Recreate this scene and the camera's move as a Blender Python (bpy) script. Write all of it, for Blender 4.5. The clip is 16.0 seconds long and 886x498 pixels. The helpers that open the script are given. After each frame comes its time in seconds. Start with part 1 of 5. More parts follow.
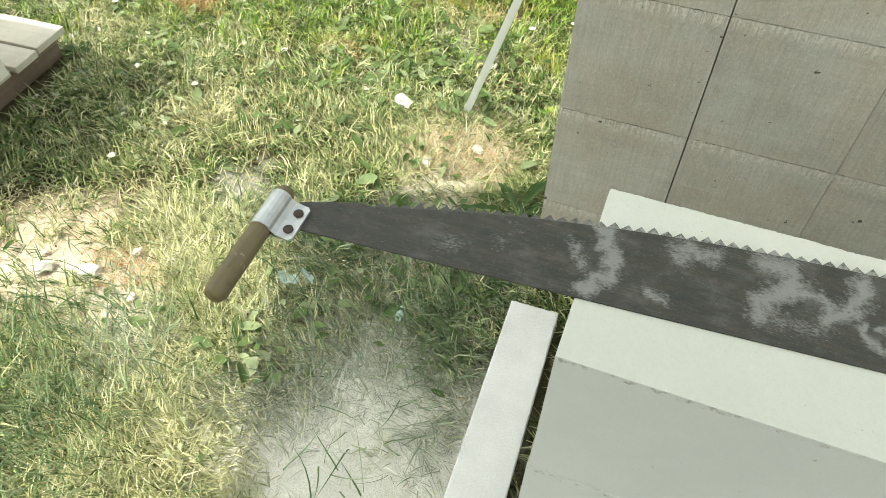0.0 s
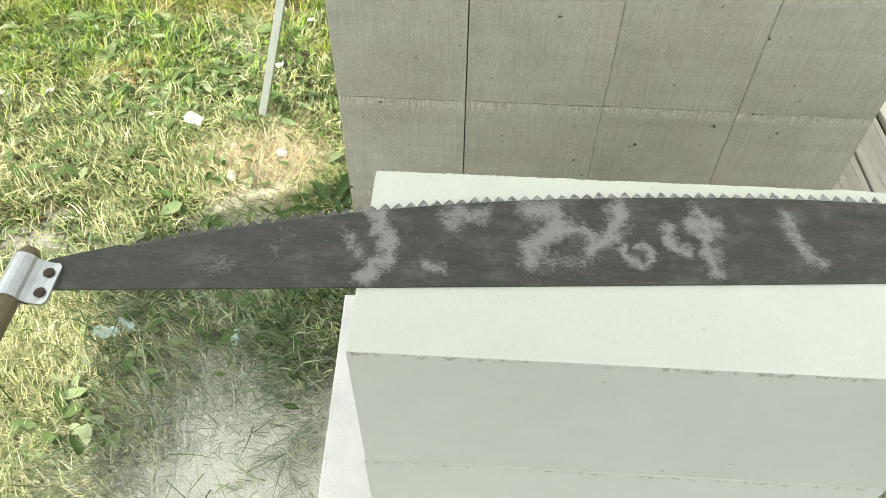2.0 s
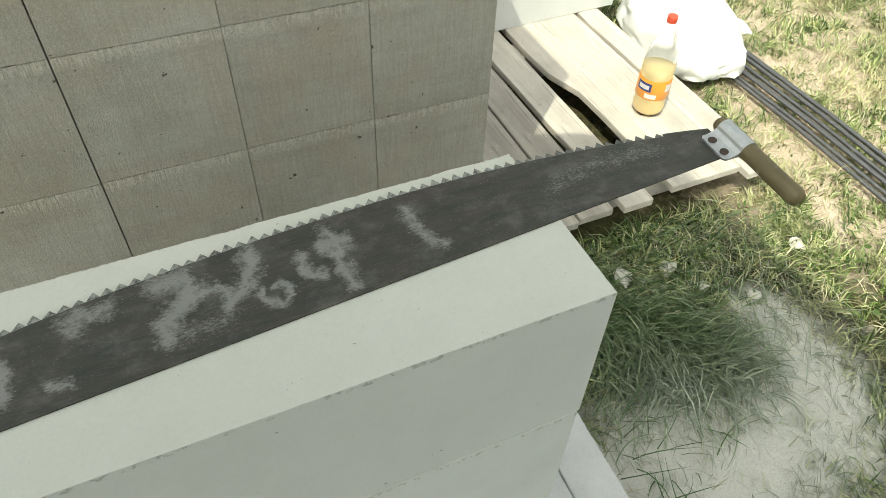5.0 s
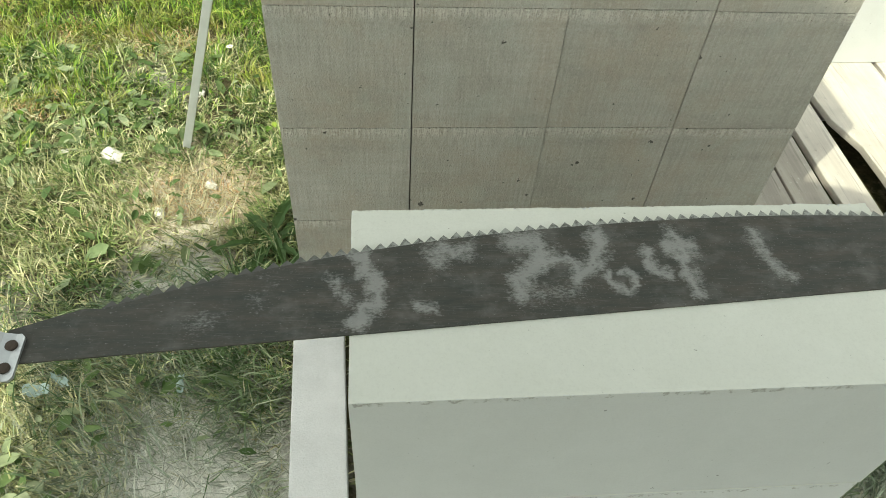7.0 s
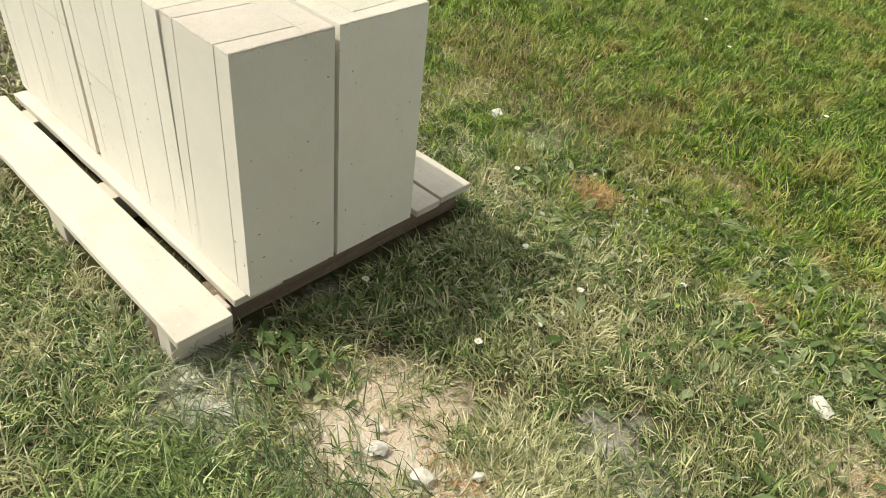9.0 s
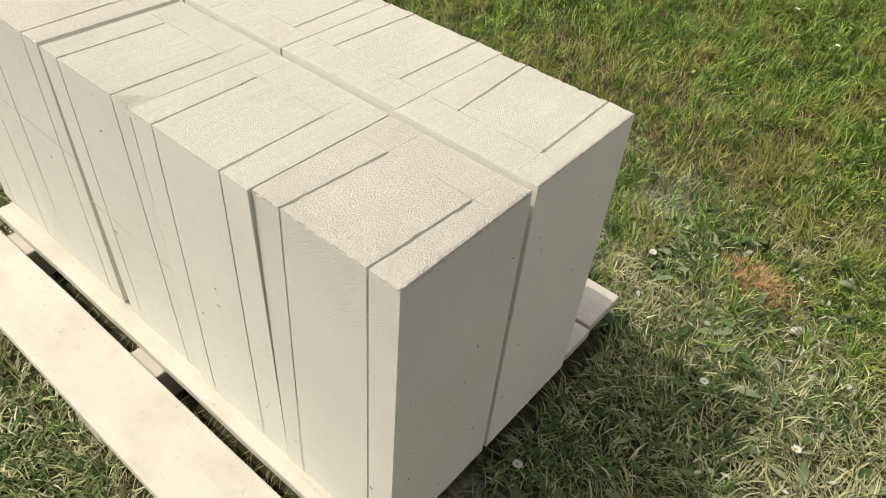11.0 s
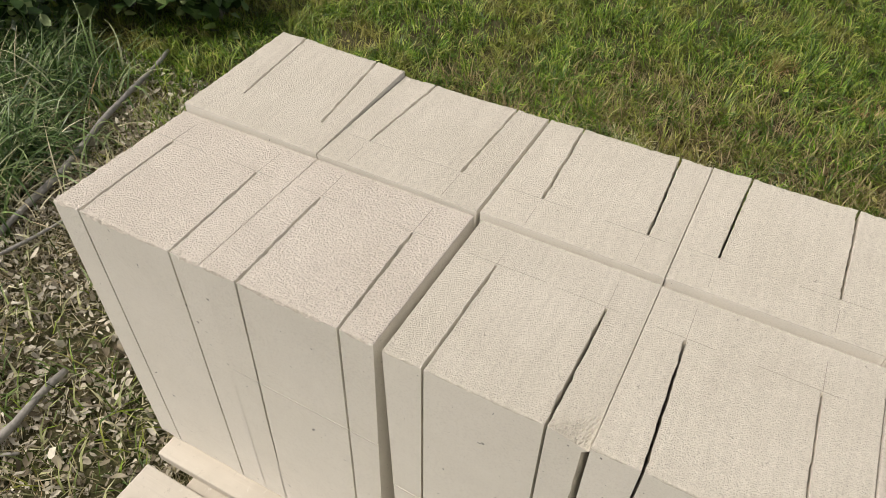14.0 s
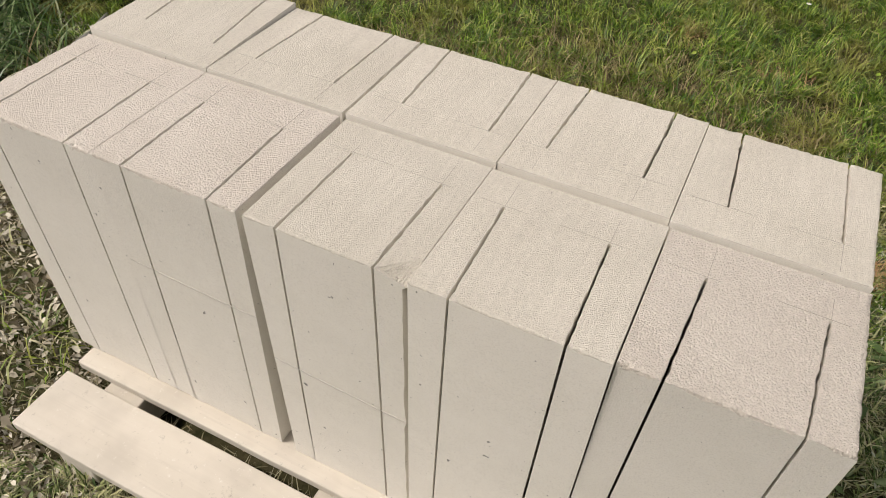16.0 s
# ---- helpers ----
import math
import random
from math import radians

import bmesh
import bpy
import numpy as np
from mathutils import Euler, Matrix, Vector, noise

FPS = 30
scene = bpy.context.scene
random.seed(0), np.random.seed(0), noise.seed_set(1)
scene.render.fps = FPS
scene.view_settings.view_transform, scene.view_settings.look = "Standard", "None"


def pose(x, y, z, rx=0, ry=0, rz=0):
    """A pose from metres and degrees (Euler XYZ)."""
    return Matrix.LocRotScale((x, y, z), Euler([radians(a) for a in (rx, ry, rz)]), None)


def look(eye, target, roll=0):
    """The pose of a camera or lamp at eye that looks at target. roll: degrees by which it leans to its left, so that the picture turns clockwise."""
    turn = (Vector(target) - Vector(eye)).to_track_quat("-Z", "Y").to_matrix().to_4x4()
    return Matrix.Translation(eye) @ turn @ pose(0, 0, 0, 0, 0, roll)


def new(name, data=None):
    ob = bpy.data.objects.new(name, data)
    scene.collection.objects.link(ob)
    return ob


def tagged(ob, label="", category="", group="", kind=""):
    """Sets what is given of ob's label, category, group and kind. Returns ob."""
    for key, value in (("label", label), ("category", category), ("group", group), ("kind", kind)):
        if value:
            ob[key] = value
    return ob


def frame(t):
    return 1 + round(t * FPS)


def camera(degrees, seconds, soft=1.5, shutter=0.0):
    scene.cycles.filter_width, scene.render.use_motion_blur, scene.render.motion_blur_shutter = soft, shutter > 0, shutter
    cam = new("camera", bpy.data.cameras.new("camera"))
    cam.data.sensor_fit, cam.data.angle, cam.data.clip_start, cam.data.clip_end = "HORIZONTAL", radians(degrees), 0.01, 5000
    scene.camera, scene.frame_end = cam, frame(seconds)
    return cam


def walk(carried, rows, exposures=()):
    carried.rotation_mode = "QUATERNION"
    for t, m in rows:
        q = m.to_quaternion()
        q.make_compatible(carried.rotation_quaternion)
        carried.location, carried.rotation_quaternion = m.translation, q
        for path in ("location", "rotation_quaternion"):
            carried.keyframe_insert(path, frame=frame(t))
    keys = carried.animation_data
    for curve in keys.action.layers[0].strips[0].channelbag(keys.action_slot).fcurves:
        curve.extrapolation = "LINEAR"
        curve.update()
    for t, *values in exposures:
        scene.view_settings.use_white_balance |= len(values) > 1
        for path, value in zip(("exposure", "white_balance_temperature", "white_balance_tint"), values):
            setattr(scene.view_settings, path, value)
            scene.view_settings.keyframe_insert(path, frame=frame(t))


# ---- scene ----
from mathutils.geometry import tessellate_polygon

cam = camera(63.76, 16.0, soft=0.6)
PATH = [
    (0, (0.0232, -0.3717, 1.3249), (-0.4253, 0.8592, -0.1863), 1.26),
    (0.5, (0.0429, -0.3670, 1.3282), (-0.3376, 0.8841, -0.1850), 1.07),
    (1, (0.0620, -0.3601, 1.3273), (-0.2312, 0.9061, -0.1928), 0.74),
    (1.5, (0.0800, -0.3517, 1.3258), (-0.1184, 0.9265, -0.1995), 0.51),
    (2, (0.1065, -0.3413, 1.3246), (0.0393, 0.9430, -0.2071), 0.36),
    (2.5, (0.1383, -0.3414, 1.3282), (0.2318, 0.9498, -0.1963), 0.80),
    (3, (0.1663, -0.3410, 1.3324), (0.4177, 0.9366, -0.1856), 1.04),
    (3.5, (0.1987, -0.3410, 1.3355), (0.6085, 0.9182, -0.1632), 1.38),
    (4, (0.2296, -0.3423, 1.3426), (0.7769, 0.8897, -0.1348), 2.19),
    (4.2, (0.2384, -0.3453, 1.3388), (0.8351, 0.8722, -0.1314), 2.42),
    (6.3, (0.1477, -0.3404, 1.3234), (0.6380, 0.9245, -0.1462), 3.14),
    (6.5, (0.1176, -0.3378, 1.3345), (0.5266, 0.9385, -0.1500), 3.34),
    (7, (0.0313, -0.3155, 1.3322), (0.2054, 0.9956, -0.1681), 4.61),
    (7.5, (-0.0146, -0.2800, 1.3198), (-0.2329, 1.0333, -0.1727), 6.64),
    (8, (-0.0949, -0.2621, 1.2942), (-0.6790, 0.9927, -0.1496), 9.29),
    (8.5, (-0.3142, -0.2641, 1.2533), (-1.1803, 0.9499, -0.0793), 9.07),
    (9, (-0.5594, -0.2841, 1.2630), (-1.6381, 0.8445, 0.0129), 7.47),
    (9.5, (-0.7448, -0.2215, 1.2614), (-1.9447, 0.8112, 0.0393), 7.64),
    (9.7, (-0.8258, -0.1753, 1.2581), (-2.0345, 0.8369, 0.0274), 7.99),
    (11.8, (-1.5284, -0.0433, 1.2326), (-2.2566, 1.1124, -0.2282), 5.21),
    (12, (-1.5751, -0.0183, 1.2328), (-2.2585, 1.1260, -0.2583), 5.59),
    (12.5, (-1.6987, -0.0142, 1.2400), (-2.3428, 1.1267, -0.2711), 6.11),
    (13, (-1.8757, -0.0697, 1.2581), (-2.4914, 1.1177, -0.2289), 5.44),
    (13.5, (-2.0189, -0.1279, 1.2968), (-2.6644, 1.0981, -0.1456), 4.40),
    (14, (-2.0971, -0.1623, 1.3219), (-2.8535, 1.0643, -0.0649), 1.17),
    (14.5, (-2.1029, -0.1847, 1.3318), (-2.8914, 1.0472, -0.0323), 0.15),
    (15, (-2.0815, -0.2053, 1.3267), (-2.8415, 1.0433, -0.0384), 0.40),
    (15.5, (-2.0077, -0.2232, 1.3224), (-2.5801, 0.7749, 0.2106), 0.84),
    (16, (-1.8579, -0.2491, 1.3126), (-2.4073, 0.7560, 0.1954), 2.84),
]
walk(cam, [(t, look(eye, target, roll)) for t, eye, target, roll in PATH],
     exposures=[(0, 1.3, 6950, -4), (1.5, 1.46, 6900, -2), (2.0, 1.5, 6850, -2), (2.5, 1.22, 6850, -3), (3.0, 0.95, 6950, -2), (4.2, 0.85, 6900, -3), (6.3, 0.87, 6900, -3), (7.0, 0.93, 6900, -6), (7.5, 1.17, 6950, 0), (8.0, 1.3, 6950, 2), (8.5, 1.05, 7000, 3),
                (9.0, 0.46, 7100, 3), (9.7, 0.31, 6950, 8), (11.8, 0.03, 6900, 8), (13.2, -0.18, 6950, 12), (14.2, -0.13, 6950, 12), (16, -0.13, 6850, 14)])

# ---- light ----
SUN_FALL = Vector((0.49, 0.43, -1.0))     # the way the sunlight travels
world = bpy.data.worlds.new("world")
scene.world = world
world.use_nodes = True
wn = world.node_tree
sky = wn.nodes.new("ShaderNodeTexSky")
sky.sky_type = "NISHITA"
sky.sun_disc = False
sky.sun_elevation = radians(56.9)
sky.sun_rotation = math.atan2(-0.49, -0.43)
sky.air_density, sky.dust_density, sky.ozone_density = 1.0, 4.0, 0.4
hazy = wn.nodes.new("ShaderNodeHueSaturation")      # a milky summer haze
hazy.inputs["Saturation"].default_value = 0.24
wn.links.new(sky.outputs[0], hazy.inputs["Color"])
wn.links.new(hazy.outputs[0], wn.nodes["Background"].inputs[0])
wn.nodes["Background"].inputs[1].default_value = 0.15
sun = new("sun", bpy.data.lights.new("sun", "SUN"))
sun.data.energy, sun.data.angle, sun.data.color = 2.1, radians(0.55), (1.0, 0.94, 0.85)
sun.matrix_world = look((0, 0, 0), SUN_FALL)


# ---- materials ----
def nodes_of(name, rough=0.8, metal=0.0):
    m = bpy.data.materials.new(name)
    m.use_nodes = True
    t = m.node_tree
    b = t.nodes["Principled BSDF"]
    b.inputs["Roughness"].default_value = rough
    b.inputs["Metallic"].default_value = metal
    return m, t, b


def coords(t, scale=(1, 1, 1), kind="Object"):
    c = t.nodes.new("ShaderNodeTexCoord")
    mp = t.nodes.new("ShaderNodeMapping")
    mp.inputs["Scale"].default_value = scale
    t.links.new(c.outputs[kind], mp.inputs[0])
    return mp.outputs[0]


def noise_tex(t, vec, scale, detail=3.0, rough=0.6, dist=0.0):
    n = t.nodes.new("ShaderNodeTexNoise")
    n.inputs["Scale"].default_value, n.inputs["Detail"].default_value = scale, detail
    n.inputs["Roughness"].default_value, n.inputs["Distortion"].default_value = rough, dist
    t.links.new(vec, n.inputs["Vector"])
    return n.outputs["Fac"]


def ramp(t, fac, stops):
    r = t.nodes.new("ShaderNodeValToRGB")
    while len(r.color_ramp.elements) < len(stops):
        r.color_ramp.elements.new(0.5)
    for e, (p, c) in zip(r.color_ramp.elements, stops):
        e.position = p
        e.color = (*c, 1) if isinstance(c, tuple) else (c, c, c, 1)
    t.links.new(fac, r.inputs[0])
    return r.outputs[0]


def mix(t, fac, a, b, mode="MIX"):
    n = t.nodes.new("ShaderNodeMix")
    n.data_type, n.blend_type = "RGBA", mode
    for sock, v in ((0, fac), (6, a), (7, b)):
        if isinstance(v, bpy.types.NodeSocket):
            t.links.new(v, n.inputs[sock])
        elif isinstance(v, tuple):
            n.inputs[sock].default_value = (*v, 1)
        else:
            n.inputs[sock].default_value = v
    return n.outputs[2]


def maths(t, op, a, b=0.0, c=0.0):
    n = t.nodes.new("ShaderNodeMath")
    n.operation = op
    for k, v in enumerate((a, b, c)):
        if isinstance(v, bpy.types.NodeSocket):
            t.links.new(v, n.inputs[k])
        else:
            n.inputs[k].default_value = v
    return n.outputs[0]


def bump(t, b, height, strength=0.4, distance=0.002):
    n = t.nodes.new("ShaderNodeBump")
    n.inputs["Strength"].default_value, n.inputs["Distance"].default_value = strength, distance
    t.links.new(height, n.inputs["Height"])
    t.links.new(n.outputs[0], b.inputs["Normal"])


def aac(name, light, dark, streak=(1, 1, 1), pits=0.5, grain=0.25, streak_amount=0.3, spots=30.0, grit=0.0, grit_scale=150.0, relief=0.0015, bands=0.0, share=0.5, rim_at=0.0, fade=0.0):
    """Aerated concrete: fine open grain, sparse pores, soft stains, wire-cut streaks, and a torn gritty relief where it was cut."""
    m, t, b = nodes_of(name, 0.95)
    b.inputs["Specular IOR Level"].default_value = 0.15
    info = t.nodes.new("ShaderNodeObjectInfo")
    sh = t.nodes.new("ShaderNodeVectorMath")
    sh.operation = "ADD"
    t.links.new(coords(t), sh.inputs[0])
    rnd = t.nodes.new("ShaderNodeCombineXYZ")
    t.links.new(maths(t, "MULTIPLY", info.outputs["Random"], 17.0), rnd.inputs[0])
    t.links.new(maths(t, "MULTIPLY", info.outputs["Random"], 31.0), rnd.inputs[2])
    t.links.new(rnd.outputs[0], sh.inputs[1])
    v = sh.outputs[0]
    sm = t.nodes.new("ShaderNodeMapping")
    sm.inputs["Scale"].default_value = streak
    t.links.new(v, sm.inputs[0])
    big = noise_tex(t, v, 5.0, 5.0)
    lines = noise_tex(t, sm.outputs[0], 1.0, 3.0)
    fine = noise_tex(t, v, 420.0, 2.0)
    col = mix(t, ramp(t, big, [(0.3, 0.0), (0.72, 1.0)]), light, dark)
    col = mix(t, maths(t, "MULTIPLY", ramp(t, lines, [(0.38, 0.0), (0.7, 1.0)]), streak_amount), col, tuple(0.8 * c for c in dark))
    hgt = maths(t, "ADD", maths(t, "MULTIPLY", fine, grain), maths(t, "MULTIPLY", lines, 0.5 * streak_amount))
    if bands:
        bm_ = t.nodes.new("ShaderNodeMapping")
        bm_.inputs["Scale"].default_value = (2.5, 2.5, 46.0)
        t.links.new(v, bm_.inputs[0])
        bd = noise_tex(t, bm_.outputs[0], 1.0, 4.0)
        col = mix(t, maths(t, "MULTIPLY", ramp(t, bd, [(0.42, 0.0), (0.68, 1.0)]), bands), col, tuple(0.6 * c for c in dark))
        blot = noise_tex(t, v, 22.0, 5.0, 0.75)
        col = mix(t, maths(t, "MULTIPLY", ramp(t, blot, [(0.5, 0.0), (0.75, 1.0)]), bands), col, tuple(0.7 * c for c in dark))
        hgt = maths(t, "ADD", hgt, maths(t, "MULTIPLY", bd, 0.4))
        # brown damp stains and greenish grey bloom
        damp, bloom = noise_tex(t, v, 6.5, 4.0, 0.65), noise_tex(t, v, 9.0, 4.0, 0.7)
        col = mix(t, maths(t, "MULTIPLY", ramp(t, damp, [(0.46, 0.0), (0.66, 1.0)]), 0.55), col, (0.40, 0.335, 0.265))
        col = mix(t, maths(t, "MULTIPLY", ramp(t, bloom, [(0.5, 0.0), (0.68, 1.0)]), 0.45), col, (0.43, 0.45, 0.405))
        # crust left along the upper rim of each block by the cutting wire
        raw = t.nodes.new("ShaderNodeSeparateXYZ")
        t.links.new(coords(t), raw.inputs[0])
        flakes = maths(t, "ADD", maths(t, "MULTIPLY", noise_tex(t, v, 130.0, 4.0, 0.75), 0.5), maths(t, "MULTIPLY", lines, 0.5))
        level = maths(t, "ADD", raw.outputs[2], maths(t, "MULTIPLY", maths(t, "SUBTRACT", noise_tex(t, v, 30.0, 3.0), 0.5), 0.03))
        rim = maths(t, "MULTIPLY", ramp(t, maths(t, "MULTIPLY", level, 4.0), [(0.86, 0.0), (0.93, 1.0)]), ramp(t, flakes, [(0.42, 0.0), (0.56, 1.0)]))
        col = mix(t, maths(t, "MULTIPLY", rim, 0.8), col, tuple(1.25 * c for c in light))
        hgt = maths(t, "ADD", hgt, maths(t, "MULTIPLY", rim, 0.9))
    if grit:
        g1 = noise_tex(t, v, grit_scale * 0.75, 5.0, 0.78)
        g2 = noise_tex(t, v, grit_scale * 0.35, 2.0)
        grains = t.nodes.new("ShaderNodeTexVoronoi")
        grains.inputs["Scale"].default_value = grit_scale * 1.05
        t.links.new(v, grains.inputs["Vector"])
        beads = maths(t, "SUBTRACT", 1.0, grains.outputs["Distance"])
        coat = maths(t, "MULTIPLY", maths(t, "ADD", maths(t, "ADD", maths(t, "MULTIPLY", g1, 0.9), maths(t, "MULTIPLY", beads, 0.55)), maths(t, "MULTIPLY", g2, 0.5)), grit)
        if fade:                        # the torn skin thins out below the upper end
            hz = t.nodes.new("ShaderNodeSeparateXYZ")
            t.links.new(coords(t), hz.inputs[0])
            coat = maths(t, "MULTIPLY", coat, ramp(t, maths(t, "ADD", hz.outputs[2], maths(t, "MULTIPLY", g2, 0.1)), [(fade - 0.06, 0.16), (fade + 0.14, 0.8)]))
        hgt = maths(t, "ADD", hgt, coat)
        col = mix(t, maths(t, "MULTIPLY", ramp(t, g1, [(0.3, 1.0), (0.46, 0.0)]), 0.3 * min(1.0, grit)), col, tuple(0.62 * c for c in dark))
    if rim_at:
        # grains torn out along the upper rim, their tiny shadows painted as dark specks
        raw = t.nodes.new("ShaderNodeSeparateXYZ")
        t.links.new(coords(t), raw.inputs[0])
        torn = noise_tex(t, v, 210.0, 3.0, 0.7)
        up = maths(t, "ADD", raw.outputs[2], maths(t, "MULTIPLY", torn, 0.006))
        torn = maths(t, "MULTIPLY", maths(t, "MULTIPLY", maths(t, "GREATER_THAN", up, rim_at), ramp(t, noise_tex(t, v, 95.0, 3.0, 0.7), [(0.52, 0.0), (0.62, 1.0)])), maths(t, "LESS_THAN", raw.outputs[2], rim_at + 0.0035))
        col = mix(t, maths(t, "MULTIPLY", torn, 0.6), col, (0.28, 0.27, 0.24))
        hgt = maths(t, "SUBTRACT", hgt, maths(t, "MULTIPLY", torn, 1.2))
    wob = t.nodes.new("ShaderNodeTexNoise")
    wob.inputs["Scale"].default_value = 190.0
    t.links.new(v, wob.inputs["Vector"])
    bend = t.nodes.new("ShaderNodeVectorMath")
    bend.operation = "MULTIPLY_ADD"
    t.links.new(wob.outputs["Color"], bend.inputs[0])
    bend.inputs[1].default_value = (0.011, 0.011, 0.011)
    t.links.new(v, bend.inputs[2])
    bent = bend.outputs[0]
    # pores; the shade inside them is painted as dark spots
    for sc, share in ((spots * 1.5, share), (spots * 4.0, share + 0.03)):
        vor = t.nodes.new("ShaderNodeTexVoronoi")
        vor.inputs["Scale"].default_value = sc
        t.links.new(bent, vor.inputs["Vector"])
        patch = noise_tex(t, v, sc * 0.8, 1.0)
        size = maths(t, "MULTIPLY", maths(t, "MAXIMUM", maths(t, "SUBTRACT", patch, share), 0.0), 0.40)
        hole = maths(t, "LESS_THAN", vor.outputs["Distance"], size)
        col = mix(t, maths(t, "MULTIPLY", hole, pits), col, tuple(0.22 * c for c in dark))
        hgt = maths(t, "SUBTRACT", hgt, maths(t, "MULTIPLY", hole, 0.9))
    col = mix(t, maths(t, "MULTIPLY", ramp(t, fine, [(0.25, 1.0), (0.5, 0.0)]), min(0.34, 0.9 * grain - 0.05)), col, (0.25, 0.23, 0.2))
    fleck = noise_tex(t, v, 170.0, 3.0, 0.75)
    col = mix(t, maths(t, "MULTIPLY", ramp(t, fleck, [(0.5, 0.0), (0.72, 1.0)]), 0.6 * grain), col, tuple(min(0.86, 1.22 * c) for c in light))
    col = mix(t, maths(t, "MULTIPLY", ramp(t, fleck, [(0.26, 1.0), (0.42, 0.0)]), 0.55 * grain), col, tuple(0.6 * c for c in dark))
    tint = maths(t, "ADD", maths(t, "MULTIPLY", info.outputs["Random"], 0.07), 0.955)
    cb = t.nodes.new("ShaderNodeCombineColor")
    for k in range(3):
        t.links.new(tint, cb.inputs[k])
    col = mix(t, 1.0, col, cb.outputs[0], "MULTIPLY")
    t.links.new(col, b.inputs["Base Color"])
    bump(t, b, hgt, 0.7, relief)
    return m


# fresh block: top tinted warmer against blue skylight, sides cooler against lawn bounce
M_AAC_NEW = aac("aac_fresh", (0.655, 0.665, 0.655), (0.60, 0.61, 0.60), (30, 30, 30), 0.7, 0.15, 0.1, 50.0, 0.1, 260.0, 0.0012, 0.0, 0.465, 0.2317)
M_AAC_TOP = aac("aac_fresh_tinted_top", (0.675, 0.677, 0.622), (0.625, 0.63, 0.565), (30, 30, 30), 0.6, 0.15, 0.1, 50.0, 0.1, 260.0, 0.0012, 0.0, 0.475)
M_AAC_WHITE = aac("aac_offcut", (0.73, 0.72, 0.72), (0.54, 0.54, 0.545), (9, 9, 40), 0.4, 0.25, 0.3, 35.0, 0.4, 200.0, 0.0022, 0.0, 0.47)
# faces are coloured lighter than the cut ends to offset the grazing sun
M_AAC_CREAM = aac("aac_cream_face", (0.84, 0.805, 0.735), (0.785, 0.75, 0.675), (30, 30, 30), 0.9, 0.25, 0.1, 20.0, 0.2, 300.0, 0.0018, 0.0, 0.39)
M_AAC_TORN = aac("aac_cream_torn_face", (0.83, 0.795, 0.725), (0.77, 0.735, 0.66), (30, 30, 30), 0.85, 0.3, 0.1, 21.0, 0.9, 430.0, 0.0022, 0.0, 0.405, 0.0, 0.5)
M_AAC_CUT = aac("aac_cream_cut_end", (0.652, 0.614, 0.538), (0.572, 0.535, 0.458), (150, 9, 1), 0.5, 0.55, 0.35, 40.0, 0.8, 560.0, 0.0024, 0.0, 0.46)
M_AAC_COARSE = aac("aac_cream_torn_end", (0.70, 0.645, 0.575), (0.62, 0.565, 0.495), (60, 20, 1), 0.3, 0.5, 0.2, 45.0, 1.2, 330.0, 0.0040, 0.0, 0.47)
M_AAC_GREY = aac("aac_weathered", (0.50, 0.48, 0.432), (0.355, 0.335, 0.292), (190, 190, 11), 1.0, 0.6, 0.5, 13.0, 0.6, 260.0, 0.0034, 0.2, 0.385)


def wood(name, light, dark, rough=0.75, along=0, grainy=1.0):
    m, t, b = nodes_of(name, rough)
    sc = [26.0, 26.0, 26.0]
    sc[along] = 1.3
    v = coords(t, tuple(sc))
    g = noise_tex(t, v, 1.0, 5.0, 0.65, 0.6)
    st = noise_tex(t, coords(t), 7.0, 3.0)
    fine = noise_tex(t, v, 5.0, 3.0)
    col = mix(t, ramp(t, g, [(0.3, 0.0), (0.7, 1.0)]), light, dark)
    col = mix(t, maths(t, "MULTIPLY", ramp(t, st, [(0.45, 0.0), (0.8, 1.0)]), 0.5), col, tuple(0.55 * c for c in dark))
    spots = noise_tex(t, coords(t), 60.0, 5.0, 0.75)
    col = mix(t, maths(t, "MULTIPLY", ramp(t, spots, [(0.62, 0.0), (0.72, 1.0)]), 0.6), col, (0.74, 0.72, 0.67))
    col = mix(t, maths(t, "MULTIPLY", ramp(t, spots, [(0.28, 1.0), (0.4, 0.0)]), 0.5), col, tuple(0.4 * c for c in dark))
    streak = noise_tex(t, v, 3.2, 2.0)
    col = mix(t, maths(t, "MULTIPLY", ramp(t, streak, [(0.3, 1.0), (0.4, 0.0)]), 0.45 * grainy), col, tuple(0.45 * c for c in dark))
    t.links.new(col, b.inputs["Base Color"])
    bump(t, b, maths(t, "ADD", g, maths(t, "MULTIPLY", fine, 0.4)), 0.45, 0.002)
    return m


M_BOARD = wood("pallet_wood", (0.64, 0.59, 0.52), (0.46, 0.42, 0.37), 0.8, 0)
M_BOARD_DUST = wood("dusty_pallet_wood", (0.63, 0.585, 0.51), (0.57, 0.525, 0.45), 0.85, 0, 0.2)
M_BOARD_OLD = wood("grey_stained_pallet_wood", (0.47, 0.43, 0.38), (0.30, 0.27, 0.235), 0.85, 0)
M_BEARER = wood("bearer_wood", (0.26, 0.20, 0.14), (0.14, 0.10, 0.07), 0.85, 1)
M_HANDLE = wood("handle_wood", (0.20, 0.16, 0.08), (0.09, 0.07, 0.035), 0.5, 1)


def plain(name, colour, rough=0.5, metal=0.0, spread=0.25, scale=30.0, dents=0.15):
    m, t, b = nodes_of(name, rough, metal)
    n = noise_tex(t, coords(t), scale, 4.0)
    dark = tuple(c * (1 - spread) for c in colour)
    t.links.new(mix(t, n, colour, dark), b.inputs["Base Color"])
    bump(t, b, n, dents, 0.002)
    return m


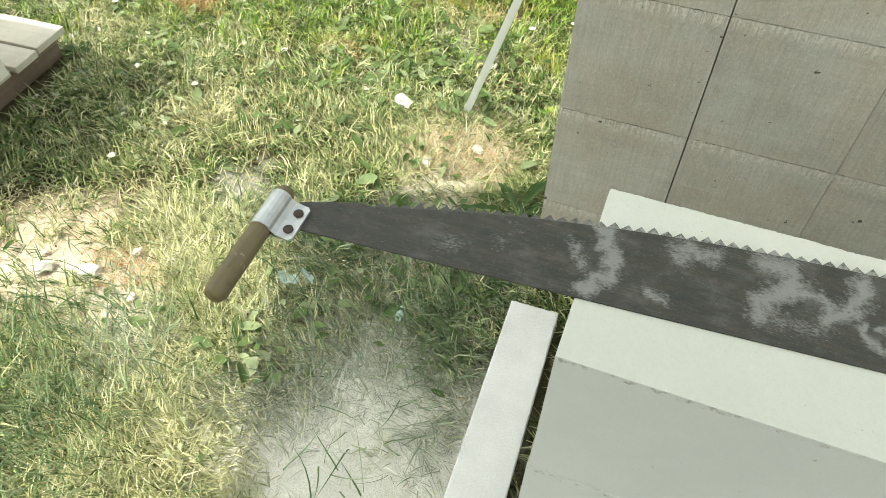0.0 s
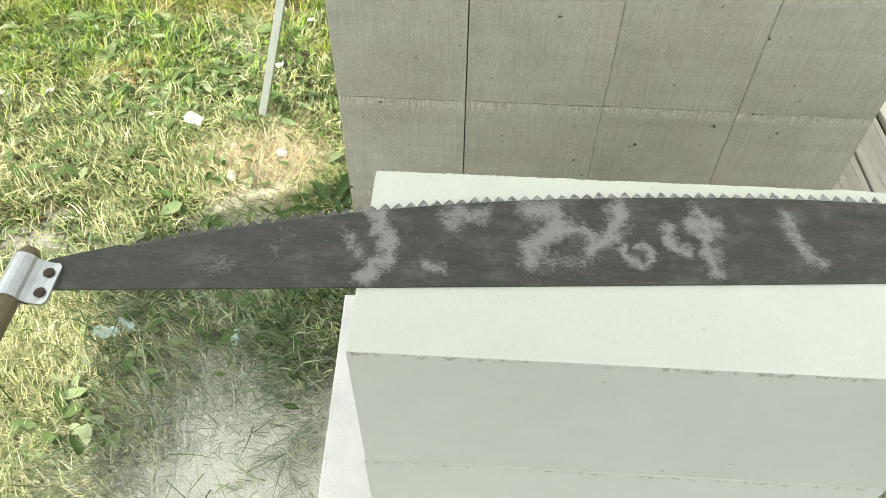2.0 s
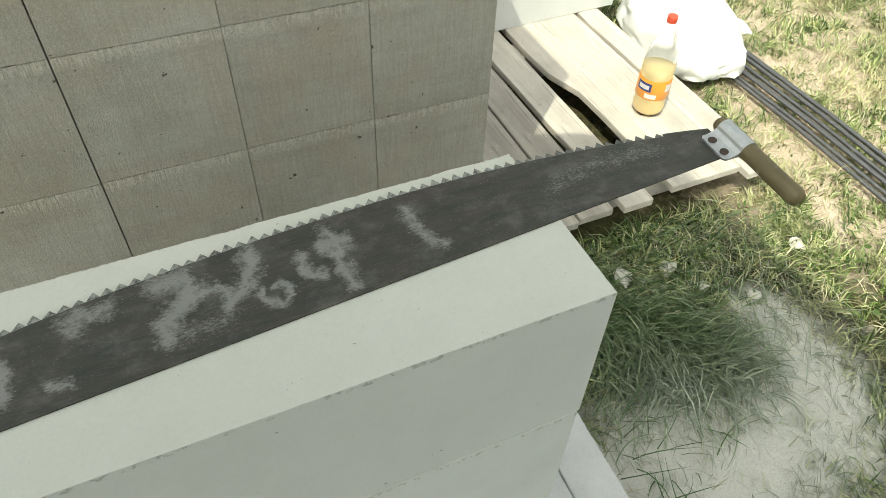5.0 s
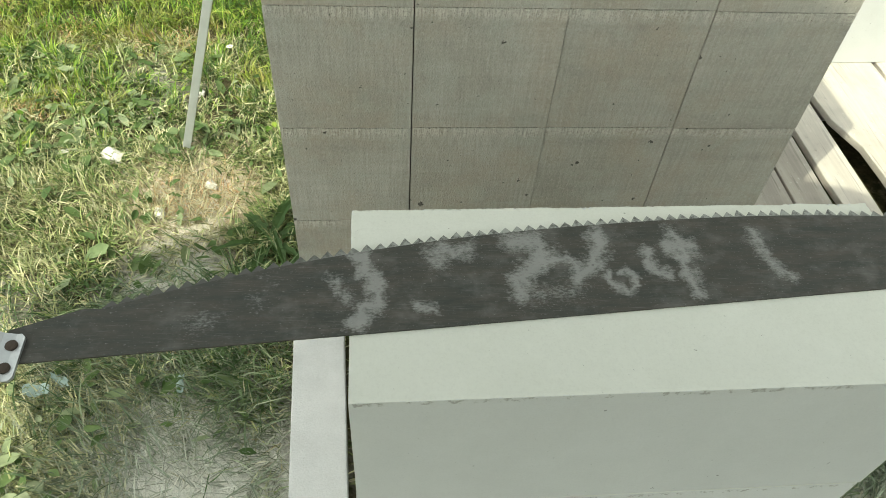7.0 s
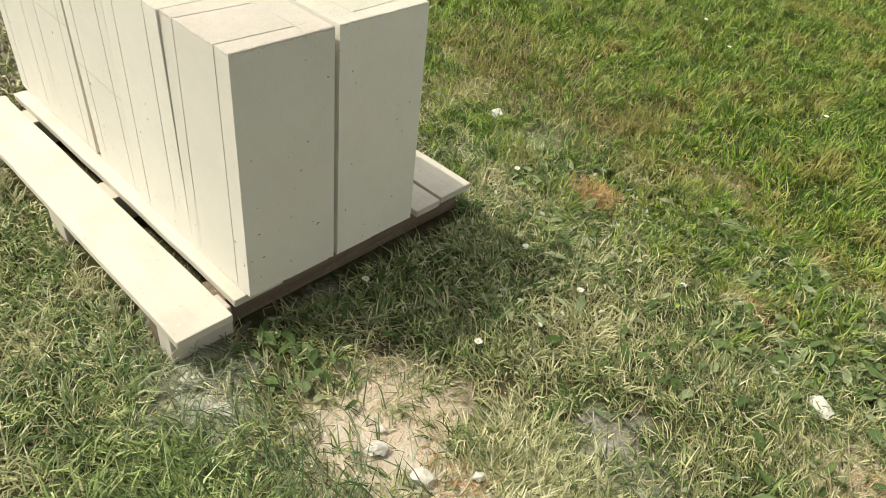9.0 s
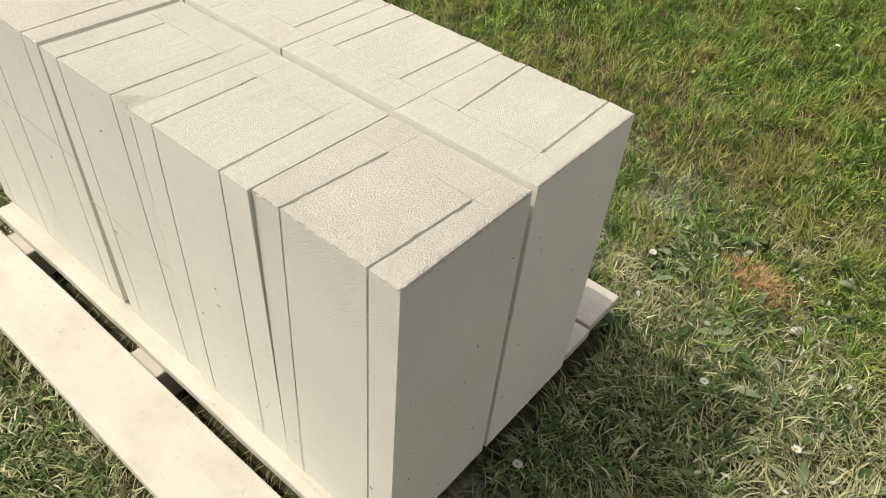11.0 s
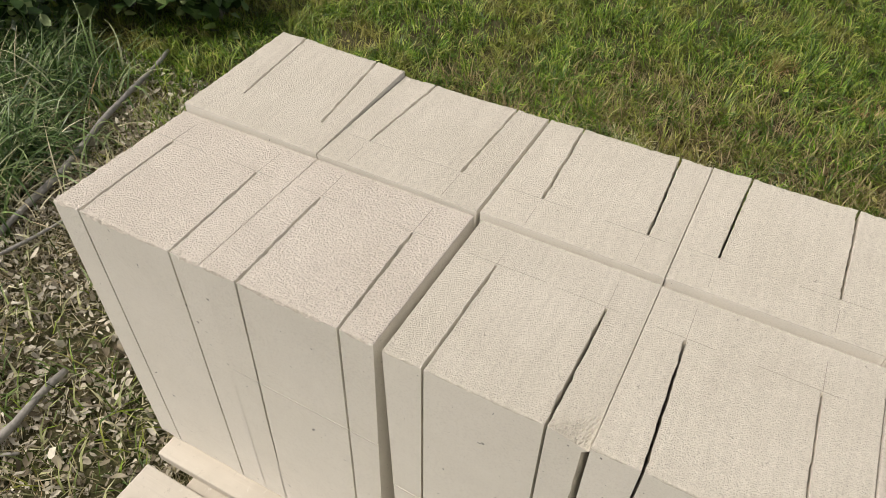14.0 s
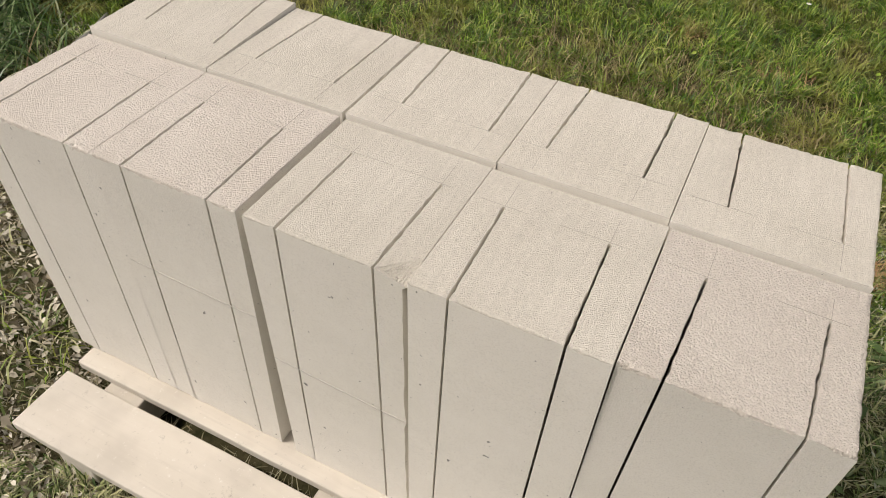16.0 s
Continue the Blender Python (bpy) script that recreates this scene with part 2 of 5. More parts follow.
M_ZINC = plain("galvanised_steel", (0.74, 0.75, 0.76), 0.36, 0.75, 0.4, 90.0, 0.4)
M_RIVET = plain("rusty_rivet", (0.10, 0.075, 0.06), 0.6, 0.6, 0.4, 200.0)
M_STEEL_ROD = plain("dull_steel_rod", (0.20, 0.20, 0.21), 0.5, 0.7, 0.4, 80.0)
M_STONE = plain("aac_crumb", (0.66, 0.63, 0.57), 0.95, 0.0, 0.2, 60.0, 0.5)
M_MARK = plain("pencil_line", (0.44, 0.405, 0.345), 0.9, 0.0, 0.5, 300.0)
M_STICK = plain("dead_stick", (0.46, 0.44, 0.40), 0.9, 0.0, 0.75, 55.0, 0.9)
M_SACK = plain("white_plastic_sack", (0.80, 0.80, 0.77), 0.55, 0.0, 0.08, 14.0, 0.3)
# only for the added sheet that casts the shade, never in view
M_CASTER = plain("shade_caster_sheet", (0.16, 0.19, 0.20), 0.7, 0.0, 0.2, 5.0)

# saw steel: dark patina with pale scuffed bands and fine scratches along the blade
M_SAW, t, b = nodes_of("saw_steel", 0.5, 0.1)
b.inputs["Specular IOR Level"].default_value = 0.3
v = coords(t)
band2 = noise_tex(t, coords(t, (60, 90, 1)), 1.0, 4.0, 0.7, 0.5)
scr = noise_tex(t, coords(t, (30, 900, 1)), 1.0, 2.0)
rust = noise_tex(t, coords(t, (14, 60, 1)), 1.0, 5.0, 0.7)
wander = t.nodes.new("ShaderNodeTexNoise")
wander.inputs["Scale"].default_value = 55.0
wander.inputs["Detail"].default_value = 3.0
t.links.new(v, wander.inputs["Vector"])
offs = t.nodes.new("ShaderNodeVectorMath")
offs.operation = "MULTIPLY_ADD"
t.links.new(wander.outputs["Color"], offs.inputs[0])
offs.inputs[1].default_value = (0.030, 0.030, 0)
t.links.new(v, offs.inputs[2])
total = maths(t, "MULTIPLY", rust, 0.0)
wandered = offs.outputs[0]


def scuff_stroke(so_far, width, amount, *points):
    """A rubbed streak along a line on the blade; the strongest of all strokes counts."""
    for (ax, ay), (bx, by) in zip(points, points[1:]):
        ax, ay, bx, by = ax + 0.015, ay + 0.015, bx + 0.015, by + 0.015
        ux, uy = bx - ax, by - ay
        rel = t.nodes.new("ShaderNodeVectorMath")
        rel.operation = "SUBTRACT"
        t.links.new(wandered, rel.inputs[0])
        rel.inputs[1].default_value = (ax, ay, 0)
        along_it = t.nodes.new("ShaderNodeVectorMath")
        along_it.operation = "DOT_PRODUCT"
        t.links.new(rel.outputs[0], along_it.inputs[0])
        along_it.inputs[1].default_value = (ux / (ux * ux + uy * uy), uy / (ux * ux + uy * uy), 0)
        share = maths(t, "MINIMUM", maths(t, "MAXIMUM", along_it.outputs["Value"], 0.0), 1.0)
        foot = t.nodes.new("ShaderNodeCombineXYZ")
        t.links.new(maths(t, "MULTIPLY", share, ux), foot.inputs[0])
        t.links.new(maths(t, "MULTIPLY", share, uy), foot.inputs[1])
        flat = t.nodes.new("ShaderNodeVectorMath")
        flat.operation = "MULTIPLY"
        t.links.new(rel.outputs[0], flat.inputs[0])
        flat.inputs[1].default_value = (1, 1, 0)
        gap = t.nodes.new("ShaderNodeVectorMath")
        gap.operation = "DISTANCE"
        t.links.new(flat.outputs[0], gap.inputs[0])
        t.links.new(foot.outputs[0], gap.inputs[1])
        w = maths(t, "MULTIPLY", maths(t, "SUBTRACT", 1.0, maths(t, "DIVIDE", gap.outputs["Value"], 2.7 * width)), amount)
        so_far = maths(t, "MAXIMUM", so_far, w)
    return so_far


total = scuff_stroke(total, 0.0075, 1.0, (0.008, 0.171), (0.024, 0.132), (0.026, 0.105), (0.013, 0.095), (0.005, 0.083))
total = scuff_stroke(total, 0.006, 0.75, (-0.017, 0.137), (-0.001, 0.114))
total = scuff_stroke(total, 0.009, 0.85, (0.092, 0.158), (0.088, 0.173), (0.123, 0.175))
total = scuff_stroke(total, 0.005, 0.9, (0.066, 0.103), (0.085, 0.098))
total = scuff_stroke(total, 0.010, 1.0, (0.170, 0.189), (0.200, 0.188), (0.200, 0.162), (0.175, 0.138), (0.171, 0.118))
total = scuff_stroke(total, 0.006, 0.95, (0.187, 0.154), (0.225, 0.163), (0.240, 0.143))
total = scuff_stroke(total, 0.0085, 1.0, (0.266, 0.199), (0.267, 0.176), (0.251, 0.150), (0.236, 0.137))
total = scuff_stroke(total, 0.0045, 0.9, (0.268, 0.140), (0.269, 0.121), (0.282, 0.113), (0.293, 0.120), (0.292, 0.136), (0.281, 0.142))
total = scuff_stroke(total, 0.006, 1.0, (0.316, 0.172), (0.315, 0.150), (0.328, 0.136))
total = scuff_stroke(total, 0.0065, 0.95, (0.349, 0.195), (0.357, 0.188), (0.353, 0.159), (0.354, 0.141), (0.356, 0.115))
total = scuff_stroke(total, 0.009, 0.95, (0.343, 0.174), (0.365, 0.172))
total = scuff_stroke(total, 0.007, 0.8, (0.444, 0.189), (0.444, 0.166), (0.451, 0.148), (0.463, 0.131))
total = scuff_stroke(total, 0.016, 0.5, (0.189, 0.113), (0.227, 0.120))
total = scuff_stroke(total, 0.012, 0.5, (-0.143, 0.092), (-0.131, 0.094))
total = scuff_stroke(total, 0.009, 0.42, (-0.090, 0.118), (-0.086, 0.112))
total = scuff_stroke(total, 0.010, 0.36, (-0.081, 0.138), (-0.070, 0.146))
total = scuff_stroke(total, 0.014, 0.5, (0.62, 0.165), (0.70, 0.180), (0.77, 0.175))
speck = noise_tex(t, coords(t, (230, 420, 1)), 1.0, 3.0, 0.7)
scuff = ramp(t, maths(t, "ADD", maths(t, "MULTIPLY", total, 1.15), maths(t, "ADD", maths(t, "MULTIPLY", maths(t, "SUBTRACT", speck, 0.5), 1.5), maths(t, "MULTIPLY", maths(t, "SUBTRACT", band2, 0.5), 0.9))), [(0.40, 0.0), (1.3, 1.0)])
col = mix(t, ramp(t, rust, [(0.35, 0.0), (0.75, 1.0)]), (0.044, 0.048, 0.043), (0.082, 0.071, 0.060))
haze = noise_tex(t, coords(t, (26, 34, 1)), 1.0, 4.0, 0.65)
col = mix(t, maths(t, "MULTIPLY", ramp(t, haze, [(0.5, 0.0), (0.75, 1.0)]), 0.4), col, (0.19, 0.185, 0.175))
col = mix(t, maths(t, "MULTIPLY", scuff, 0.45), col, (0.46, 0.46, 0.45))
col = mix(t, maths(t, "MULTIPLY", ramp(t, scr, [(0.60, 0.0), (0.76, 1.0)]), 0.22), col, (0.30, 0.295, 0.285))
col = mix(t, maths(t, "MULTIPLY", ramp(t, noise_tex(t, coords(t, (300, 520, 1)), 1.0, 2.0, 0.6), [(0.64, 0.0), (0.74, 1.0)]), 0.35), col, (0.36, 0.36, 0.35))
t.links.new(col, b.inputs["Base Color"])
t.links.new(ramp(t, band2, [(0.3, 0.48), (0.7, 0.68)]), b.inputs["Roughness"])
bump(t, b, maths(t, "ADD", scr, band2), 0.12, 0.001)

M_TOOTH, t, b = nodes_of("dusty_saw_tooth", 0.7, 0.1)
cake = noise_tex(t, coords(t), 160.0, 4.0, 0.7)
along = t.nodes.new("ShaderNodeSeparateXYZ")
t.links.new(coords(t), along.inputs[0])
on_block = maths(t, "MULTIPLY", ramp(t, maths(t, "ADD", along.outputs[0], 0.3), [(0.22, 0.0), (0.34, 1.0)]), ramp(t, along.outputs[0], [(0.56, 1.0), (0.66, 0.25)]))
col = mix(t, maths(t, "MULTIPLY", ramp(t, cake, [(0.36, 0.0), (0.56, 1.0)]), maths(t, "MULTIPLY", on_block, 0.6)), (0.085, 0.084, 0.078), (0.45, 0.46, 0.43))
t.links.new(col, b.inputs["Base Color"])
bump(t, b, cake, 0.4, 0.001)

# soil, thatch and pale cutting dust
DUST = [(-0.74, 0.10, 0.22, 0.38), (-0.97, 0.32, 0.2, 0.15), (-1.45, 1.36, 0.22, 0.3), (-1.66, 0.45, 0.10, 0.3), (-1.78, 0.04, 0.2, 0.3), (-1.32, 0.14, 0.16, 0.25), (-0.32, 0.10, 0.22, 1.6), (-0.40, 0.36, 0.26, 0.65), (0.97, 0.03, 0.20, 1.4), (1.20, 0.02, 0.22, 0.95), (1.37, 0.27, 0.12, 0.7), (1.02, 0.40, 0.22, 0.35),
        (-1.13, 0.34, 0.08, 0.25), (-1.31, 0.30, 0.10, 0.2), (-1.50, 0.02, 0.14, 0.4), (-0.45, 1.04, 0.13, 0.6), (-0.46, 0.74, 0.16, 0.7), (-0.93, 0.20, 0.13, 0.5), (-0.98, 0.45, 0.16, 0.2),
        (-2.0, 1.25, 0.4, 0.3), (-1.60, 0.56, 0.10, 0.2), (-1.62, 0.12, 0.10, 0.45), (1.38, 0.08, 0.18, 0.7), (-0.9, 0.66, 0.2, 0.4), (-0.6, 1.55, 0.2, 0.35), (-1.9, 1.6, 0.15, 0.5)]
SOIL = [(-1.14, 0.30, 0.20, 1.0), (-1.3, 0.42, 0.14, 0.6), (-1.34, 0.31, 0.12, 0.6), (-1.03, 0.31, 0.11, 0.6), (2.1, 0.85, 0.5, 0.5), (2.5, 1.5, 0.6, 0.5), (1.95, 1.7, 0.3, 0.5), (1.85, 0.55, 0.3, 0.5), (-0.46, 1.08, 0.18, 1.2), (-0.75, 1.75, 0.14, 0.5), (-1.35, 1.9, 0.14, 0.5), (-0.9, 0.55, 0.14, 0.4)]
M_GROUND, t, b = nodes_of("soil_and_thatch", 0.95)
b.inputs["Specular IOR Level"].default_value = 0.1
v = coords(t)
n1, n2, n3 = noise_tex(t, v, 3.0, 5.0), noise_tex(t, v, 38.0, 5.0, 0.7), noise_tex(t, v, 220.0, 3.0, 0.7)
col = mix(t, ramp(t, n2, [(0.3, 0.0), (0.7, 1.0)]), (0.035, 0.034, 0.017), (0.15, 0.125, 0.072))
col = mix(t, maths(t, "MULTIPLY", ramp(t, n1, [(0.4, 0.0), (0.65, 1.0)]), 0.6), col, (0.035, 0.055, 0.014))
sep = t.nodes.new("ShaderNodeSeparateXYZ")
t.links.new(v, sep.inputs[0])
total = None
for dx, dy, dr, amount in DUST:
    ex = maths(t, "DIVIDE", maths(t, "SUBTRACT", sep.outputs[0], dx), dr)
    ey = maths(t, "DIVIDE", maths(t, "SUBTRACT", sep.outputs[1], dy), dr)
    d2 = maths(t, "ADD", maths(t, "MULTIPLY", ex, ex), maths(t, "MULTIPLY", ey, ey))
    w = maths(t, "MULTIPLY", maths(t, "POWER", 2.718, maths(t, "MULTIPLY", d2, -1.1)), amount)
    total = w if total is None else maths(t, "ADD", total, w)
worn = maths(t, "ADD", maths(t, "MULTIPLY", n2, 0.55), maths(t, "MULTIPLY", n1, 0.45))
worn = maths(t, "ADD", worn, maths(t, "MULTIPLY", noise_tex(t, v, 14.0, 4.0, 0.65), 0.5))
bare = None
for dx, dy, dr, amount in SOIL:
    ex = maths(t, "DIVIDE", maths(t, "SUBTRACT", sep.outputs[0], dx), dr)
    ey = maths(t, "DIVIDE", maths(t, "SUBTRACT", sep.outputs[1], dy), dr)
    d2 = maths(t, "ADD", maths(t, "MULTIPLY", ex, ex), maths(t, "MULTIPLY", ey, ey))
    w = maths(t, "MULTIPLY", maths(t, "POWER", 2.718, maths(t, "MULTIPLY", d2, -1.1)), amount)
    bare = w if bare is None else maths(t, "ADD", bare, w)
bare = ramp(t, maths(t, "SUBTRACT", maths(t, "ADD", bare, worn), 0.75), [(0.1, 0.0), (0.6, 1.0)])
col = mix(t, bare, col, mix(t, n3, (0.74, 0.62, 0.50), (0.48, 0.375, 0.285)))
dusty = ramp(t, maths(t, "SUBTRACT", maths(t, "ADD", total, worn), 0.75), [(0.15, 0.0), (0.7, 1.0)])
col = mix(t, dusty, col, mix(t, n3, (0.77, 0.76, 0.71), (0.50, 0.475, 0.42)))
t.links.new(col, b.inputs["Base Color"])
bump(t, b, maths(t, "ADD", n2, maths(t, "MULTIPLY", n3, 0.4)), 0.8, 0.012)


def leafy(name, stops, rough=0.55, translucent=0.3, dry=None):
    """Blades and leaves: the colour of each one drawn from a ramp; some light comes through."""
    m, t, b = nodes_of(name, rough)
    b.inputs["Specular IOR Level"].default_value = 0.3
    geo = t.nodes.new("ShaderNodeNewGeometry")
    col = ramp(t, geo.outputs["Random Per Island"], stops)
    patchy = noise_tex(t, coords(t), 2.2, 3.0)
    col = mix(t, maths(t, "MULTIPLY", ramp(t, patchy, [(0.4, 0.0), (0.7, 1.0)]), 0.25), col, stops[1][1])
    # dark blotches in the colour stand for shade in gaps between tufts
    gap_shade = noise_tex(t, coords(t), 19.0, 3.0, 0.6)
    col = mix(t, maths(t, "MULTIPLY", ramp(t, gap_shade, [(0.42, 0.0), (0.62, 1.0)]), 0.5), col, stops[0][1])
    if dry:
        spot = noise_tex(t, coords(t), 3.6, 4.0, 0.6)
        col = mix(t, maths(t, "MULTIPLY", ramp(t, spot, [(0.5, 0.0), (0.66, 1.0)]), 0.75), col, dry)
    coat = t.nodes.new("ShaderNodeAttribute")           # cutting dust settled on the blades
    coat.attribute_name = "dust"
    col = mix(t, maths(t, "MULTIPLY", coat.outputs["Fac"], 0.8), col, (0.60, 0.60, 0.55))
    t.links.new(col, b.inputs["Base Color"])
    tr = t.nodes.new("ShaderNodeBsdfTranslucent")
    t.links.new(col, tr.inputs[0])
    ms = t.nodes.new("ShaderNodeMixShader")
    ms.inputs[0].default_value = translucent
    t.links.new(b.outputs[0], ms.inputs[1])
    t.links.new(tr.outputs[0], ms.inputs[2])
    t.links.new(ms.outputs[0], t.nodes["Material Output"].inputs[0])
    return m


M_GRASS = leafy("grass_blade", [(0.0, (0.026, 0.052, 0.012)), (0.3, (0.10, 0.175, 0.04)), (0.55, (0.29, 0.37, 0.12)), (0.78, (0.55, 0.56, 0.27)), (1.0, (0.80, 0.75, 0.52))], 0.42, 0.12, (0.60, 0.555, 0.33))
M_LUSH = leafy("lush_grass_blade", [(0.0, (0.018, 0.042, 0.005)), (0.35, (0.09, 0.195, 0.014)), (0.7, (0.27, 0.41, 0.042)), (0.92, (0.46, 0.50, 0.11)), (1.0, (0.56, 0.47, 0.21))], 0.42, 0.12, (0.29, 0.25, 0.07))
M_TUFT = leafy("dusty_tuft_blade", [(0.0, (0.045, 0.09, 0.03)), (0.5, (0.15, 0.225, 0.095)), (1.0, (0.42, 0.46, 0.30))], 0.45, 0.2)
M_DUSTY_BLADE = leafy("dust_coated_blade", [(0.0, (0.10, 0.13, 0.075)), (0.5, (0.27, 0.30, 0.20)), (1.0, (0.52, 0.52, 0.44))], 0.7, 0.1)
M_STRAW = leafy("dry_straw", [(0.0, (0.30, 0.27, 0.14)), (0.45, (0.50, 0.46, 0.29)), (0.85, (0.72, 0.68, 0.50)), (1.0, (0.44, 0.28, 0.15))], 0.7, 0.15)
M_MAT = leafy("matted_grass_blade", [(0.0, (0.06, 0.08, 0.025)), (0.4, (0.30, 0.33, 0.13)), (0.75, (0.60, 0.57, 0.32)), (1.0, (0.72, 0.67, 0.46))], 0.55, 0.15)
M_PALE = leafy("trodden_grass_blade", [(0.0, (0.16, 0.18, 0.07)), (0.35, (0.44, 0.45, 0.22)), (0.7, (0.70, 0.67, 0.42)), (1.0, (0.82, 0.78, 0.58))], 0.5, 0.12)
M_RUSSET = leafy("russet_dry_grass", [(0.0, (0.40, 0.22, 0.10)), (0.6, (0.60, 0.37, 0.19)), (1.0, (0.74, 0.56, 0.36))], 0.7, 0.15)
M_LEAF = leafy("broad_leaf", [(0.0, (0.06, 0.11, 0.03)), (0.6, (0.16, 0.23, 0.08)), (1.0, (0.46, 0.50, 0.32))])
M_WEED = leafy("dark_weed_leaf", [(0.0, (0.035, 0.075, 0.018)), (1.0, (0.095, 0.155, 0.045))])
M_DUSTY_LEAF = leafy("dusty_leaf", [(0.0, (0.30, 0.35, 0.23)), (0.6, (0.52, 0.55, 0.43)), (1.0, (0.74, 0.73, 0.65))])
# dark stops paint in the shade over the shrubs, pale ones their lit leaves
M_SHRUB = leafy("shaded_shrub_leaf", [(0.0, (0.015, 0.032, 0.010)), (0.5, (0.06, 0.12, 0.03)), (0.75, (0.24, 0.35, 0.11)), (1.0, (0.56, 0.66, 0.32))], 0.42, 0.22)
M_TALL = leafy("tall_grass_blade", [(0.0, (0.02, 0.045, 0.012)), (0.4, (0.10, 0.19, 0.05)), (0.8, (0.26, 0.37, 0.13)), (1.0, (0.60, 0.62, 0.38))], 0.35, 0.2)
M_FRESH = leafy("fresh_grass_blade", [(0.0, (0.05, 0.085, 0.025)), (0.4, (0.21, 0.30, 0.09)), (0.8, (0.45, 0.52, 0.21)), (1.0, (0.70, 0.69, 0.42))], 0.42, 0.15)
M_HAY = leafy("brown_dry_grass", [(0.0, (0.10, 0.075, 0.03)), (0.5, (0.30, 0.24, 0.11)), (1.0, (0.50, 0.42, 0.24))], 0.6, 0.15)
M_LITTER = leafy("dead_leaf", [(0.0, (0.10, 0.08, 0.05)), (0.35, (0.42, 0.37, 0.27)), (0.75, (0.72, 0.67, 0.55)), (1.0, (0.84, 0.80, 0.69))], 0.85, 0.1)


# ---- builders ----
def finish(name, bm, material, parent=None, label="", smooth=False):
    me = bpy.data.meshes.new(name)
    bm.normal_update()
    bm.to_mesh(me)
    bm.free()
    me.materials.append(material)
    if smooth:
        for p in me.polygons:
            p.use_smooth = True
    ob = new(name, me)
    if parent is not None:
        ob.parent = parent
    if label:
        ob["label"] = label
    return ob


def part(name, bm, material, parent, label="", smooth=False):
    return finish(name, bm, material, parent, label, smooth)


def empty(name, m, label, category, group=""):
    ob = new(name)
    ob.matrix_world = m
    return tagged(ob, label, category, group)


def arrays(name, verts, faces_flat, sizes, material, smooth=False):
    """A mesh object from numpy arrays: points, corner indices one after the other, corners of each face."""
    me = bpy.data.meshes.new(name)
    me.vertices.add(len(verts))
    me.vertices.foreach_set("co", np.asarray(verts, np.float32).ravel())
    me.loops.add(len(faces_flat))
    me.loops.foreach_set("vertex_index", np.asarray(faces_flat, np.int32))
    me.polygons.add(len(sizes))
    starts = np.concatenate(([0], np.cumsum(sizes)[:-1])).astype(np.int32)
    me.polygons.foreach_set("loop_start", starts)
    me.update(calc_edges=True)
    me.materials.append(material)
    if smooth:
        me.polygons.foreach_set("use_smooth", np.ones(len(sizes), bool))
    return new(name, me)


def ring_points(outline, step):
    pts = []
    for (x0, y0), (x1, y1) in zip(outline, outline[1:] + outline[:1]):
        n = max(1, int(math.hypot(x1 - x0, y1 - y0) / step))
        pts += [(x0 + (x1 - x0) * k / n, y0 + (y1 - y0) * k / n) for k in range(n)]
    return pts


def slab_bm(outline, height, seed, step=0.009, wear=0.003, jitter=0.0006, ragged=None, soft=None):
    """A prism over an outline (anticlockwise) with worn, uneven upper and lower edges. ragged(x, y) gives more wear."""
    rng = random.Random(seed)
    pts = ring_points(outline, step)
    n = len(pts)
    bm = bmesh.new()
    normals = []
    for k in range(n):
        ax, ay = pts[k - 1]
        cx, cy = pts[(k + 1) % n]
        dx, dy = cx - ax, cy - ay
        ln = math.hypot(dx, dy) or 1
        normals.append((-dy / ln, dx / ln))
    off = seed * 7.31

    def worn(k, which):
        x, y = pts[k]
        w = wear * (0.35 + 1.1 * abs(noise.noise((x * 75 + off, y * 75, which * 9.0))) + 0.5 * rng.random())
        if soft:
            w *= soft(x, y)
        if ragged:
            w += ragged(x, y) * (0.5 + rng.random())
        return w

    rings = []
    w0 = [worn(k, 0) for k in range(n)]
    w1 = [worn(k, 1) for k in range(n)]
    levels = [(0.0, w0, 1.0), (None, w0, 0.0)] + [(0.33, None, 0), (0.66, None, 0)] + [(None, w1, 2.0), (None, w1, 3.0), (1.0, w1, 1.0)]
    for lv, w, kind in levels:
        ring = []
        for k in range(n):
            x, y = pts[k]
            nx, ny = normals[k]
            inset = w[k] if kind == 1.0 else 0.28 * w[k] if kind == 3.0 else 0.0
            if lv is None:
                z = w[k] * 0.8 if kind == 0.0 else height - w[k] * (0.26 if kind == 3.0 else 0.9)
            else:
                z = lv * height
            jx = jitter * (rng.random() - 0.5) * 2 if kind == 1.0 else 0.0
            ring.append(bm.verts.new((x + nx * (inset + jx), y + ny * (inset + jx), z)))
        rings.append(ring)
    for a, c in zip(rings, rings[1:]):
        for k in range(n):
            k2 = (k + 1) % n
            bm.faces.new((a[k], a[k2], c[k2], c[k]))
    for ring, up in ((rings[0], False), (rings[-1], True)):
        for tri in tessellate_polygon([[Vector((q.co.x, q.co.y, 0)) for q in ring]]):
            a, c, d = (ring[k] for k in tri)
            ccw = (c.co.x - a.co.x) * (d.co.y - a.co.y) - (c.co.y - a.co.y) * (d.co.x - a.co.x) > 0
            try:
                bm.faces.new((a, c, d) if ccw == up else (d, c, a))
            except ValueError:
                pass
    return bm


def rect(w, d):
    return [(0, 0), (w, 0), (w, d), (0, d)]


